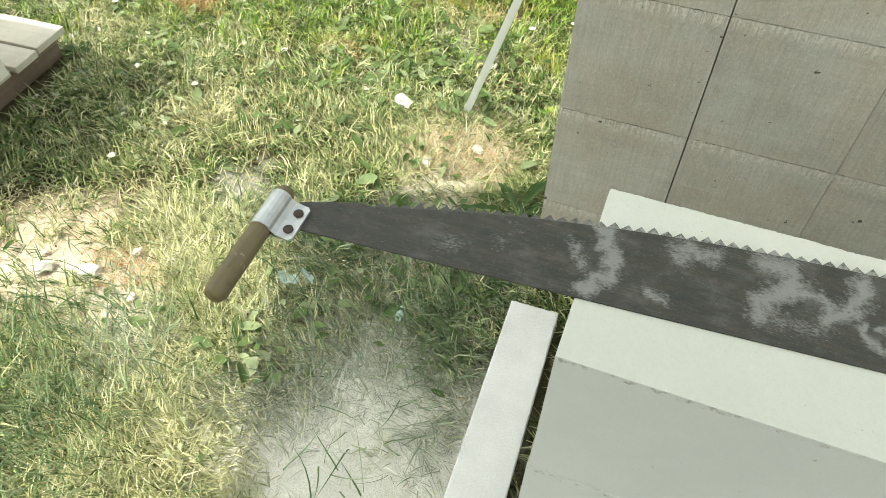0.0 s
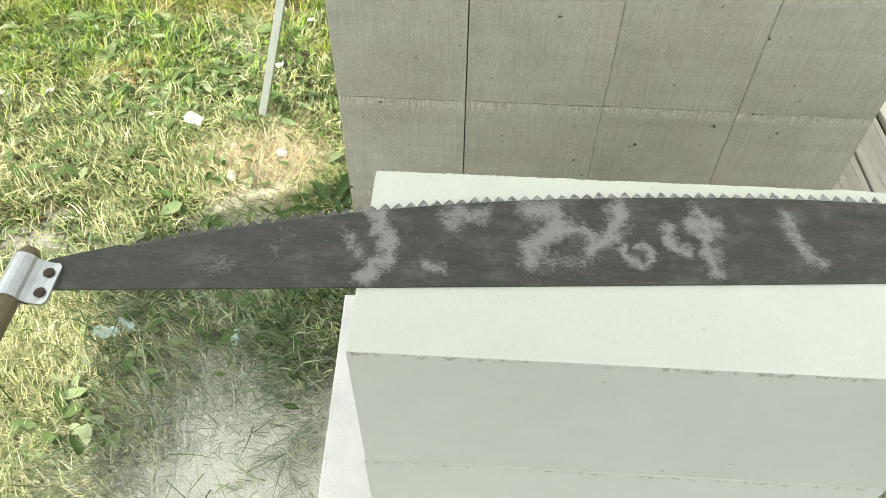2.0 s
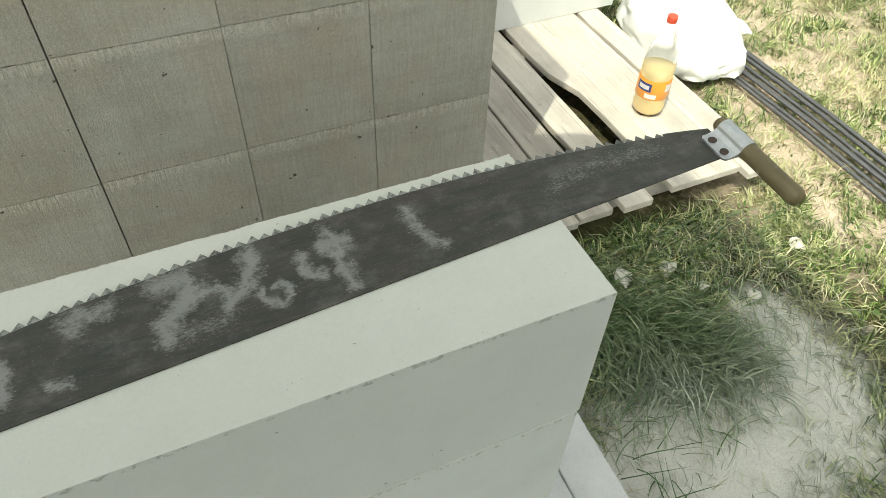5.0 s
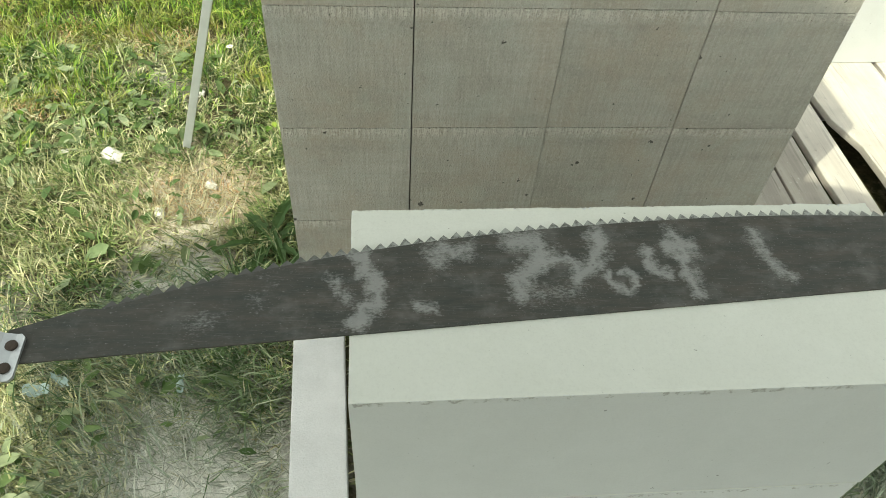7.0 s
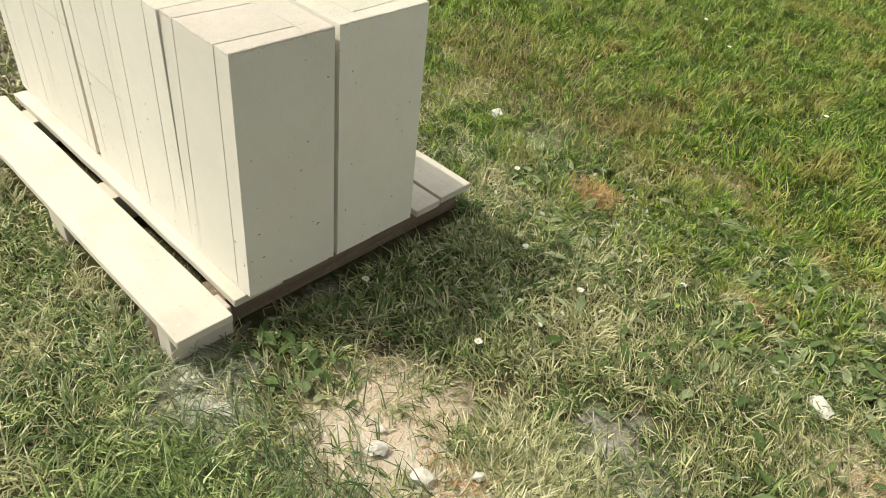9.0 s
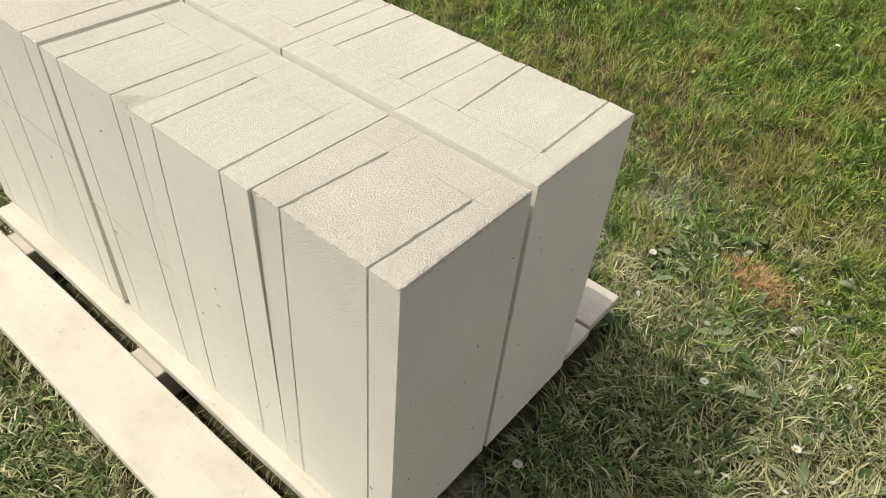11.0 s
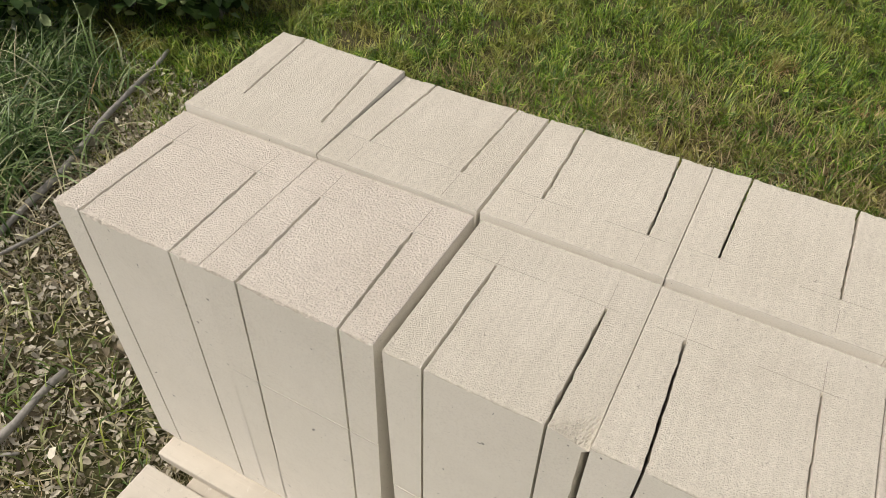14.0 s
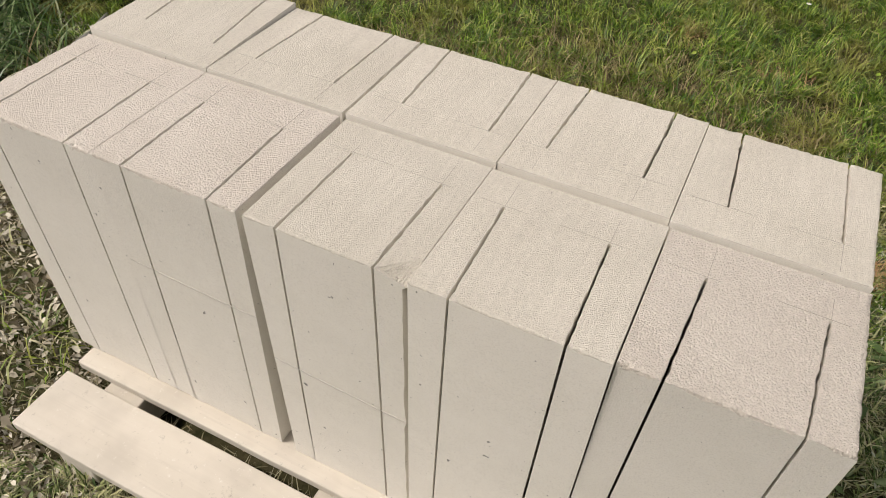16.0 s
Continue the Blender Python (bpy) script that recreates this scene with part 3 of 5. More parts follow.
def box_bm(x, y, z, bevel=0.003, seed=0, warp=0.0):
    """A board or beam from the origin, with softened edges and a slight warp."""
    bm = bmesh.new()
    bmesh.ops.create_cube(bm, size=1)
    for q in bm.verts:
        q.co = Vector(((q.co.x + 0.5) * x, (q.co.y + 0.5) * y, (q.co.z + 0.5) * z))
    long_axis = max(range(3), key=lambda k: (x, y, z)[k])
    edges = [e for e in bm.edges if abs((e.verts[0].co - e.verts[1].co)[long_axis]) > 1e-6]
    bmesh.ops.subdivide_edges(bm, edges=edges, cuts=12, use_grid_fill=True)
    if bevel:
        sharp = [e for e in bm.edges if len(e.link_faces) == 2 and e.calc_face_angle(0) > 0.5]
        bmesh.ops.bevel(bm, geom=sharp, offset=bevel, segments=2, affect="EDGES", profile=0.5)
    for q in bm.verts:
        c = q.co
        k = noise.noise((c[long_axis] * 3.1 + seed * 5.7, seed * 1.3, 0))
        k2 = noise.noise((c[long_axis] * 9.0 + seed * 3.1, seed * 2.3, 4.0))
        for a in range(3):
            if a != long_axis:
                c[a] += warp * (k + 0.4 * k2)
    return bm


def cyl_bm(radius, length, segments=16, rings=1, taper=0.0, wobble=0.0, seed=0):
    """A rod along +y from the origin, ends rounded."""
    bm = bmesh.new()
    prof = [(0.0, 0.75), (0.006 if length > 0.05 else length * 0.1, 1.0)]
    prof += [(length * (k + 1) / (rings + 1), 1.0 - taper * (k + 1) / (rings + 1)) for k in range(rings)]
    prof += [(length - (0.006 if length > 0.05 else length * 0.1), 1.0 - taper), (length, 0.75 * (1 - taper))]
    loops = []
    for yy, r in prof:
        ox = wobble * noise.noise((yy * 6, seed * 3.3, 0))
        oz = wobble * noise.noise((yy * 6, seed * 3.3, 8))
        loops.append([bm.verts.new((ox + radius * r * math.cos(2 * math.pi * k / segments), yy, oz + radius * r * math.sin(2 * math.pi * k / segments))) for k in range(segments)])
    for a, c in zip(loops, loops[1:]):
        for k in range(segments):
            bm.faces.new((a[k], c[k], c[(k + 1) % segments], a[(k + 1) % segments]))
    bm.faces.new(loops[0])
    bm.faces.new(list(reversed(loops[-1])))
    return bm


def lathe_bm(profile, segments=28):
    bm = bmesh.new()
    loops = [[bm.verts.new((r * math.cos(2 * math.pi * k / segments), r * math.sin(2 * math.pi * k / segments), z)) for k in range(segments)] for r, z in profile]
    for a, c in zip(loops, loops[1:]):
        for k in range(segments):
            bm.faces.new((a[k], a[(k + 1) % segments], c[(k + 1) % segments], c[k]))
    bm.faces.new(list(reversed(loops[0])))
    bm.faces.new(loops[-1])
    return bm


# ---- ground ----
def ground_z(x, y):
    return 0.012 * noise.noise((x * 1.7, y * 1.7, 3.0)) + 0.006 * noise.noise((x * 5.0, y * 5.0, 9.0)) - 0.004


gx = [-400, -90, -30, -12, -8] + [-6 + 0.1 * k for k in range(101)] + [6, 9, 20, 60, 400]
gy = [-400, -90, -30, -9, -4] + [-2 + 0.1 * k for k in range(91)] + [9, 14, 30, 90, 400]
bm = bmesh.new()
grid = [[bm.verts.new((x, y, ground_z(x, y) if -7 < x < 5 and -3 < y < 8 else 0.0)) for x in gx] for y in gy]
for r0, r1 in zip(grid, grid[1:]):
    for k in range(len(gx) - 1):
        bm.faces.new((r0[k], r0[k + 1], r1[k + 1], r1[k]))
ground = finish("ground", bm, M_GROUND, smooth=True)
tagged(ground, "worn lawn soil with dry thatch and pale cutting dust", "ground", kind="structure")

# ---- an added, unseen sheet behind the camera whose shade covers the work place ----
SHADE = [(-0.42, -0.5), (-0.53, 0.0), (-0.65, 0.37), (-0.755, 0.71), (-0.52, 0.87), (-0.36, 0.94), (0.1, 1.1), (0.7, 1.15), (1.17, 1.02),
         (1.4, 0.93), (1.52, 0.62), (1.55, 0.3), (1.6, 0.09), (1.75, -0.6), (2.0, -2.2), (-0.1, -2.2)]
CASTER_Z = 2.6
bm = bmesh.new()
low = [bm.verts.new((x - 0.49 * CASTER_Z, y - 0.43 * CASTER_Z, CASTER_Z)) for x, y in SHADE]
high = [bm.verts.new((q.co.x, q.co.y, CASTER_Z + 0.012)) for q in low]
bm.faces.new(low)
bm.faces.new(list(reversed(high)))
for k in range(len(low)):
    k2 = (k + 1) % len(low)
    bm.faces.new((low[k2], low[k], high[k], high[k2]))
# sheet and posts are added; the outline follows the wanted shade edge
shelter = empty("shade_caster", pose(0, 0, 0), "added unseen sheet on four posts that shades the work place", "shelter")
part("sheet", bm, M_CASTER, shelter)
for px, py in ((-1.35, -3.2), (0.6, -3.2), (-1.7, -1.9), (0.35, -1.95)):
    p = part("post", cyl_bm(0.03, CASTER_Z, 10), M_BEARER, shelter)
    p.matrix_local = pose(px, py, 0, 90, 0, 0)

# ---- the stack of weathered blocks behind the saw ----
COLS = [(-0.1463, 0.0904), (0.0926, 0.3423), (0.3433, 0.5864), (0.5874, 0.8291)]
COURSE, STACK_Y, STACK_D = 0.2432, 0.7127, 0.6
for row in range(5):
    for ci, (xa, xb) in enumerate(COLS):
        ob = finish("aac_block", slab_bm(rect(xb - xa, STACK_D), COURSE - 0.0006, 40 + row * 4 + ci, 0.005, 0.0021, 0.0013), M_AAC_GREY)
        ob.matrix_world = pose(xa, STACK_Y - 0.008 * (xa - 0.3) + 0.0015 * ((row * 3 + ci) % 3 - 1), 0.2505 + (row - 1) * COURSE, 0, 0, -0.45)
        tagged(ob, "grey-beige weathered aerated concrete block in a tall stack", "block", "blocks of the tall stack")

# ---- the work stand: three pale blocks with the saw on top ----
def saw_ragged(x, y):
    back = 0.004 * max(0.0, min(1.0, (y - 0.232) * 400)) * (0.6 + 0.8 * noise.noise((x * 22, 1.0, 5.0)))
    front = 0.0022 * max(0.0, noise.noise((x * 170, y * 170, 2.0)) - 0.25) + 0.0001 if y < 0.23 else 0.0
    return back + front


for k, (z0, z1, name) in enumerate(((0.05, 0.29, "low"), (0.2905, 0.5285, "mid"), (0.530, 0.7657, "top"))):
    ob = finish("aac_block", slab_bm(rect(0.601, 0.24), z1 - z0, 3 + k, 0.0028, 0.0011, 0.0006, saw_ragged if name == "top" else None), M_AAC_NEW)
    ob.matrix_world = pose(-0.004 * (2 - k) * 0.5, 0.0, z0, 0, 0, 0.0)
    # upward faces get the copy whose colour offsets the skylight
    ob.data.materials.append(M_AAC_TOP)
    for f in ob.data.polygons:
        if f.normal.z > 0.9:
            f.material_index = 1
    tagged(ob, "pale fresh aerated concrete block of the work stand" + (" under the saw" if name == "top" else ""), "block", "blocks of the work stand")
for (x0, y0, w, d, h, rz, lab) in ((-0.131, -0.12, 0.107, 0.70, 0.055, 2.2, "flat pale aerated concrete offcut lying beside the stand"),
                               (0.712, -0.16, 0.094, 0.44, 0.055, -1.5, "narrow pale aerated concrete offcut lying beside the stand"),
                                   (0.604, -0.15, 0.107, 0.42, 0.050, -1.5, "narrow pale aerated concrete offcut lying beside the stand"),
                                   (0.0, 0.0, 0.60, 0.24, 0.050, 0.0, "pale aerated concrete slab under the work stand")):
    ob = finish("aac_slab", slab_bm(rect(w, d), h, int(100 * w), 0.005, 0.004, 0.001), M_AAC_WHITE)
    ob.matrix_world = pose(x0, y0, 0.0, 0, 0, rz)
    tagged(ob, lab, "slab")


# ---- the two-man saw ----
def saw_back(x):
    return 0.0512 + 0.0700 * (x + 0.297)


def saw_edge(x):
    s = (x + 0.306) / 1.166
    return saw_back(x) + 0.0393 + 0.085 * (1 - (2 * abs(s - 0.52) / 1.04) ** 2.3)


bm = bmesh.new()
blade_z = 0.0018
stations = [-0.312, -0.302, -0.29, -0.27, -0.25]
x = -0.235
while x < 0.80:
    stations.append(x)
    x += 0.0068
stations += [0.80, 0.82, 0.84, 0.862]
cols = []
for k, x in enumerate(stations):
    tooth = 5 <= k < len(stations) - 4
    yr = saw_edge(x) - (0.006 if tooth else 0.0)
    cols.append([bm.verts.new(c) for c in ((x, saw_back(x), 0), (x, yr, 0), (x, yr, blade_z), (x, saw_back(x), blade_z))])
for k in range(len(cols) - 1):
    p, q = cols[k], cols[k + 1]
    bm.faces.new((p[3], q[3], q[2], p[2]))
    bm.faces.new((p[1], q[1], q[0], p[0]))
    bm.faces.new((p[0], q[0], q[3], p[3]))
    bm.faces.new((p[2], q[2], q[1], p[1]))
for end, flip in ((cols[0], False), (cols[-1], True)):
    bm.faces.new(list(reversed(end)) if flip else end)
rng = random.Random(8)
for k in range(5, len(stations) - 6, 2):
    p, q, r = cols[k], cols[k + 1], cols[k + 2]
    hgt = 0.0094 * rng.uniform(0.72, 1.05)
    tip_y = saw_edge(stations[k + 1]) - 0.006 + hgt
    bend = 0.0006 if (k // 2) % 2 else -0.0004
    a0 = bm.verts.new((stations[k + 1] + rng.uniform(-0.001, 0.001), tip_y, bend))
    a1 = bm.verts.new((a0.co.x, tip_y, blade_z + bend))
    for corners in ((p[2], q[2], r[2], a1), (a0, r[1], q[1], p[1]), (p[1], p[2], a1, a0), (r[2], r[1], a0, a1)):
        bm.faces.new(corners).material_index = 1
bmesh.ops.recalc_face_normals(bm, faces=bm.faces)
saw = empty("two_man_saw", pose(0, 0, 0.7662), "long two-man saw with dark scuffed blade lying on the pale block", "saw")
part("blade", bm, M_SAW, saw, "dark steel blade with pale scuffs and coarse teeth").data.materials.append(M_TOOTH)


def saw_end(x, y_mid, lean, side):
    """The wooden handle with its folded steel sleeve and two rivets. side: +1 plate reaches to +x."""
    m = pose(x, y_mid, 0.010, 0, 0, lean)
    h = part("handle", cyl_bm(0.0113, 0.154, 18, 6, -0.04, 0.0006, 4), M_HANDLE, saw, "worn brown wooden handle", True)
    h.matrix_local = m @ pose(0, 0.034, 0, 0, 0, 180)
    bm = bmesh.new()
    prof = [(0.0345, -0.0062), (0.031, -0.0062), (0.017, -0.0062)] + [(0.0128 * math.cos(a), 0.0128 * math.sin(a)) for a in [radians(-25 - k * 19) for k in range(18)]] + [(0.017, -0.0015), (0.031, -0.0060), (0.0345, -0.0060)]
    prof = [(side * px, pz) for px, pz in prof]
    y0, y1 = -0.027, 0.023

    def trim(px):
        return 0.004 if abs(px) > 0.033 else 0.0

    for pa, pb in zip(prof, prof[1:]):
        if pa == pb:
            continue
        bm.faces.new([bm.verts.new((pa[0], y0 + trim(pa[0]), pa[1])), bm.verts.new((pb[0], y0 + trim(pb[0]), pb[1])), bm.verts.new((pb[0], y1 - trim(pb[0]), pb[1])), bm.verts.new((pa[0], y1 - trim(pa[0]), pa[1]))])
    bmesh.ops.remove_doubles(bm, verts=bm.verts, dist=0.0002)
    bmesh.ops.recalc_face_normals(bm, faces=bm.faces)
    bmesh.ops.solidify(bm, geom=list(bm.faces), thickness=0.0016)
    sl = part("bracket", bm, M_ZINC, saw, "folded galvanised steel bracket")
    sl.matrix_local = m
    for ry in (-0.014, 0.010):
        rv = part("rivet", lathe_bm([(0.001, -0.002), (0.0056, -0.002), (0.0056, 0.0), (0.0042, 0.0011), (0.0008, 0.0018)], 14), M_RIVET, sl, "dark rivet head")
        rv.matrix_local = pose(side * 0.0252, ry, -0.0028)


saw_end(-0.327, 0.057, 2.0, 1)
saw_end(0.872, 0.148, -3.0, -1)


# ---- pallets ----
def pallet(m, boards, bearers, top, label, mats, warp=0.0025, wane=()):
    """Boards (offset, width, first, last) run along local x; bearers (x, width) across below them."""
    p = empty("pallet", m, label, "pallet")
    v0, v1 = min(o for o, *_ in boards), max(o + w for o, w, *_ in boards)
    for k, (o, w, a, c) in enumerate(boards):
        bm = box_bm(c - a, w, 0.022, 0.003, k + 3, warp)
        for which, far, near, bend_at in wane:      # a waney edge that swings from near to far
            if which == k:
                for g in bm.verts:
                    if g.co.y > w * 0.5:
                        s = 1 / (1 + math.exp(-(g.co.x - bend_at) * 34))
                        g.co.y += near + (far - near) * s + 0.005 * noise.noise((g.co.x * 14, k * 3.0, 1.0))
        q = part("board", bm, mats[k], p)
        q.matrix_local = pose(a, o, top - 0.022)
    for k, (bx, bw) in enumerate(bearers):
        # the last bearer's darker wood paints in the shade of the overhanging boards
        q = part("bearer", box_bm(bw, v1 - v0 - 0.02, top - 0.0225, 0.004, k + 11, 0.001), mats[0] if k < 2 else M_BEARER, p)
        q.matrix_local = pose(bx, v0 + 0.01, 0.0)
    return p


TH = 183.98
# local x runs along the row of blocks, local y from the front row to the back row
ROW_TURN = TH - 180.0
UU = Vector((math.cos(radians(TH)), math.sin(radians(TH)), 0))
VV = Vector((UU.y, -UU.x, 0))


def on_row(a, v, z=0.0):
    """The place a metres along the row from its open end and v metres towards its back."""
    p = Vector((-1.6716, 0.2648, 0)) + UU * a + VV * v
    return pose(p.x, p.y, z, 0, 0, ROW_TURN)


# the pallet frame looks along -UU: x from the far end (a = 1.24) to the open end
dusty_pallet = pallet(on_row(1.245, 0), [(-0.190, 0.137, 0.0, 1.262), (-0.028, 0.133, 0.0, 1.228), (0.125, 0.12, 0.0, 1.225), (0.27, 0.12, 0.0, 1.225), (0.41, 0.12, 0.01, 1.225), (0.545, 0.092, 0.0, 1.235), (0.645, 0.125, 0.0, 1.23)],
       [(0.08, 0.09), (0.58, 0.09), (1.105, 0.085)], 0.1087, "pale dusty wooden pallet carrying ten notched blocks", [M_BOARD_DUST] * 7)
part("bearer", box_bm(0.057, 0.156, 0.0862, 0.004, 21, 0.001), M_BOARD_DUST, dusty_pallet).matrix_local = pose(1.160, -0.187, 0.0)
pallet(pose(1.68, 0.625, 0.0, 0, 0, 90),
       [(0.005, 0.100, -0.015, 1.5), (0.100, 0.250, 0.02, 1.5), (0.392, 0.092, 0.0, 1.5), (0.508, 0.097, 0.01, 1.5), (0.612, 0.198, 0.0, 1.5)],
       [(0.10, 0.09), (0.72, 0.09), (1.3, 0.09)], 0.11, "sunlit wooden pallet with warped boards and gaps", [M_BOARD, M_BOARD, M_BOARD, M_BOARD_OLD, M_BOARD_OLD], 0.005, ((1, 0.018, -0.030, 0.52), (2, 0.004, -0.006, 0.25), (0, -0.020, -0.006, 0.45)))

# ---- notched blocks on the pallet ----
BH = 0.5937


def notched(width, depth, slits, reach, seed, wear, back, chipped=False, open_end=False, far_end=False):
    """A block on end; two saw slits, each (mouth, inner end), run in from its outer side. back: the slits open towards +y.
    chipped: the front corner past the second slit is broken off."""
    kerf, chip = 0.0034, 0.042
    pts = [(0, 0)]
    rng = random.Random(seed)

    def side(a, c, out):
        q = []
        for j in range(1, 22):
            u = j / 22
            q.append((a + (c - a) * u + out * (rng.uniform(-0.0007, 0.0008) + (0.0014 if rng.random() < 0.1 else 0)), reach * u))
        return q

    for mouth, inner in slits:
        left, right = side(mouth, inner, -1), side(mouth + kerf, inner + kerf, 1)
        pts += [(mouth, 0)] + left + [(inner, reach), (inner + kerf, reach)] + list(reversed(right)) + [(mouth + kerf, 0)]
    pts += [(width, chip if chipped else 0), (width, depth), (0, depth)]
    if back:
        pts = [(px, depth - py) for px, py in reversed(pts)]

    def soft(x, y):
        yy = depth - y if back else y
        near = any(abs(x - q) < 0.012 for ms in slits for q in ms)
        if chipped and yy < chip + 0.002 and x > slits[1][0] + kerf:
            return 0.05
        if near and yy < reach + 0.006:
            return 0.16
        joint = (x < 0.004 and not far_end) or (x > width - 0.004 and not open_end) or yy > depth - 0.004
        return 0.3 if joint else 1.0

    bm = slab_bm(pts, BH, seed, 0.006, wear, 0.0005, None, soft)
    if chipped:                     # the broken corner: a rough slope, and the edge below it gone along the joint
        x0, n, m = slits[1][0] + kerf, 26, 18
        rows = []
        for i in range(n + 1):
            u = i / n
            fx, dy = x0 + (width - x0) * u, chip * u
            line = []
            for j in range(m + 1):
                v = j / m
                loss = (0.0015 + 0.0125 * u) * (1 - v) ** 1.3 * (0.9 + 0.3 * noise.noise((fx * 60, v * 3, 2.0)))
                if 0 < j < m - 1:
                    loss += rng.uniform(-0.0010, 0.0010) * min(1.0, 2 * u) * (1 - 0.6 * v)
                line.append(bm.verts.new((fx, (dy + 0.005 + 0.003 * noise.noise((fx * 140, 1.0, 4.0))) * v, BH + 0.0004 - max(0.0, loss))))
            rows.append(line)
        for a, c in zip(rows, rows[1:]):
            for j in range(m):
                bm.faces.new((a[j], c[j], c[j + 1], a[j + 1]))
        above = [r[0] for r in rows] + rows[-1][1:]
        rim = [q.co.copy() for q in above]
        for lv in range(1, 31):
            z = (BH - 0.018) * (1 - (lv - 1) / 29)
            lost = max(0.0, 0.0075 + 0.004 * noise.noise((z * 16, 3.0, 1.0)) + 0.0035 * noise.noise((z * 60, 5.0, 1.0)))
            below = [bm.verts.new((c.x - lost * max(0.0, 1 - (width - c.x) / 0.012) * max(0.0, 1 - c.y / 0.05), c.y, z)) for c in rim]
            for i in range(len(rim) - 1):
                bm.faces.new((below[i], below[i + 1], above[i + 1], above[i]))
            above = below
    return bm


FRONT = [(0.000, 0.2425), (0.2445, 0.4938), (0.4945, 0.735), (0.7475, 0.9988), (0.9990, 1.2545)]
BACK = [(0.000, 0.2470), (0.248, 0.4940), (0.495, 0.744), (0.7485, 1.0065), (1.0085, 1.258)]
# slits by their distance along the row, at the mouth and at the inner end
SLITS = [[(0.194, 0.184), (0.050, 0.043)], [(0.443, 0.449), (0.300, 0.305)], [(0.686, 0.684), (0.544, 0.542)], [(0.943, 0.947), (0.796, 0.803)], [(1.207, 1.211), (1.049, 1.056)],
         [(0.197, 0.186), (0.047, 0.041)], [(0.441, 0.447), (0.301, 0.304)], [(0.692, 0.684), (0.543, 0.537)], [(0.949, 0.960), (0.803, 0.807)], [(1.210, 1.196), (1.064, 1.047)]]
# how far each slit of the front row wanders along the row on its way down, per metre
SLANT = [(0.02, 0.0), (0.015, 0.018), (0.016, 0.0), (0.02, 0.0), (0.0, 0.01)]
# how far the foot of each front block stands from its head, along the row and towards the back
FOOT = [(0.0, 0.0), (0.0, 0.006), (0.0, 0.010), (0.021, 0.010), (0.018, 0.010)]
for row, spans in ((0, FRONT), (1, BACK)):
    for k, (a0, a1) in enumerate(spans):
        w = a1 - a0
        slits = [(a1 - p, a1 - q) for p, q in SLITS[row * 5 + k]]      # local x runs towards the open end
        coarse = (row, k) in ((0, 0), (0, 3), (0, 4))
        d = (0.2415 if k == 0 else 0.2475) if row == 0 else 0.2515
        reach = d - 0.068 if row == 0 else d - 0.066
        bm = notched(w, d, slits, reach, 60 + row * 5 + k, 0.0068 if coarse else 0.0042, row == 1, (row, k) == (0, 2), k == 0, k == 4)
        for (mouth, inner), slant in zip(slits, SLANT[k] if row == 0 else (0.0, 0.0)):
            for q in bm.verts:
                if slant and q.co.y < reach + 0.002 and abs(q.co.x - mouth - (inner - mouth) * q.co.y / reach - 0.0021) < 0.0055:
                    q.co.x -= slant * (BH - q.co.z)
        for q in bm.verts:
            down = 1.0 - q.co.z / BH
            if row == 0:
                q.co.x -= FOOT[k][0] * down
                q.co.y += FOOT[k][1] * down
            elif k == 4:                # sawn a little long and out of square
                q.co.z += (q.co.z / BH) * (0.008 * (1.0 - q.co.x / w) + 0.009 * q.co.y / d)
        ob = finish("notched_block", bm, M_AAC_TORN if coarse else M_AAC_CREAM)
        ob.data.materials.append(M_AAC_COARSE if coarse else M_AAC_CUT)
        for f in ob.data.polygons:
            if f.normal.z > 0.35 and f.center.z > BH - 0.05:
                f.material_index = 1
        shift = (0.003, -0.002, 0.0, 0.002, 0.002)[k]
        ob.matrix_world = on_row(a1, (0.0 if row == 0 else 0.2600) + shift * (1 if row == 0 else -1), 0.1092)
        tagged(ob, ("coarse " if coarse else "") + "cream aerated concrete block on end with two saw slits", "block", "notched blocks on the pallet")
        rng = random.Random(200 + row * 5 + k)
        yl = reach + 0.002 if row == 0 else d - reach - 0.002
        marks = [(0.012, yl, w * rng.uniform(0.25, 0.5), rng.uniform(-1.5, 1.5)), (w * rng.uniform(0.5, 0.62), yl, w * 0.33, rng.uniform(-1.5, 1.5))]
        if row == 0 and k in (2, 3):
            q = part("score_line", box_bm(w - 0.008, 0.0006, 0.0011, 0, k, 0.0004), M_STONE, ob, "pale scratched line")
            q.matrix_local = pose(0.004, -0.0004, (0.387, 0.30)[3 - k], 0, (1.5, 3.0)[3 - k], 0)
        marks += [(inner + 0.002, yl if row == 0 else 0.008, rng.uniform(0.035, 0.056), 90 + rng.uniform(-2, 2)) for mouth, inner in slits]
        for x0, y0, ln, turn in marks:
            q = part("pencil_mark", box_bm(ln, 0.0007, 0.0005, 0, rng.random(), 0.0006), M_MARK, ob)
            q.matrix_local = pose(x0, y0, BH - 0.0002, 0, 0, turn)

# ---- things on and beside the sunlit pallet ----
ob = finish("aac_block", slab_bm(rect(0.60, 0.24), 0.25, 90, 0.01, 0.003), M_AAC_NEW)
ob.matrix_world = pose(1.135, 1.485, 0.1105, 0, 0, 1.5)
tagged(ob, "pale aerated concrete block standing on the sunlit pallet", "block")


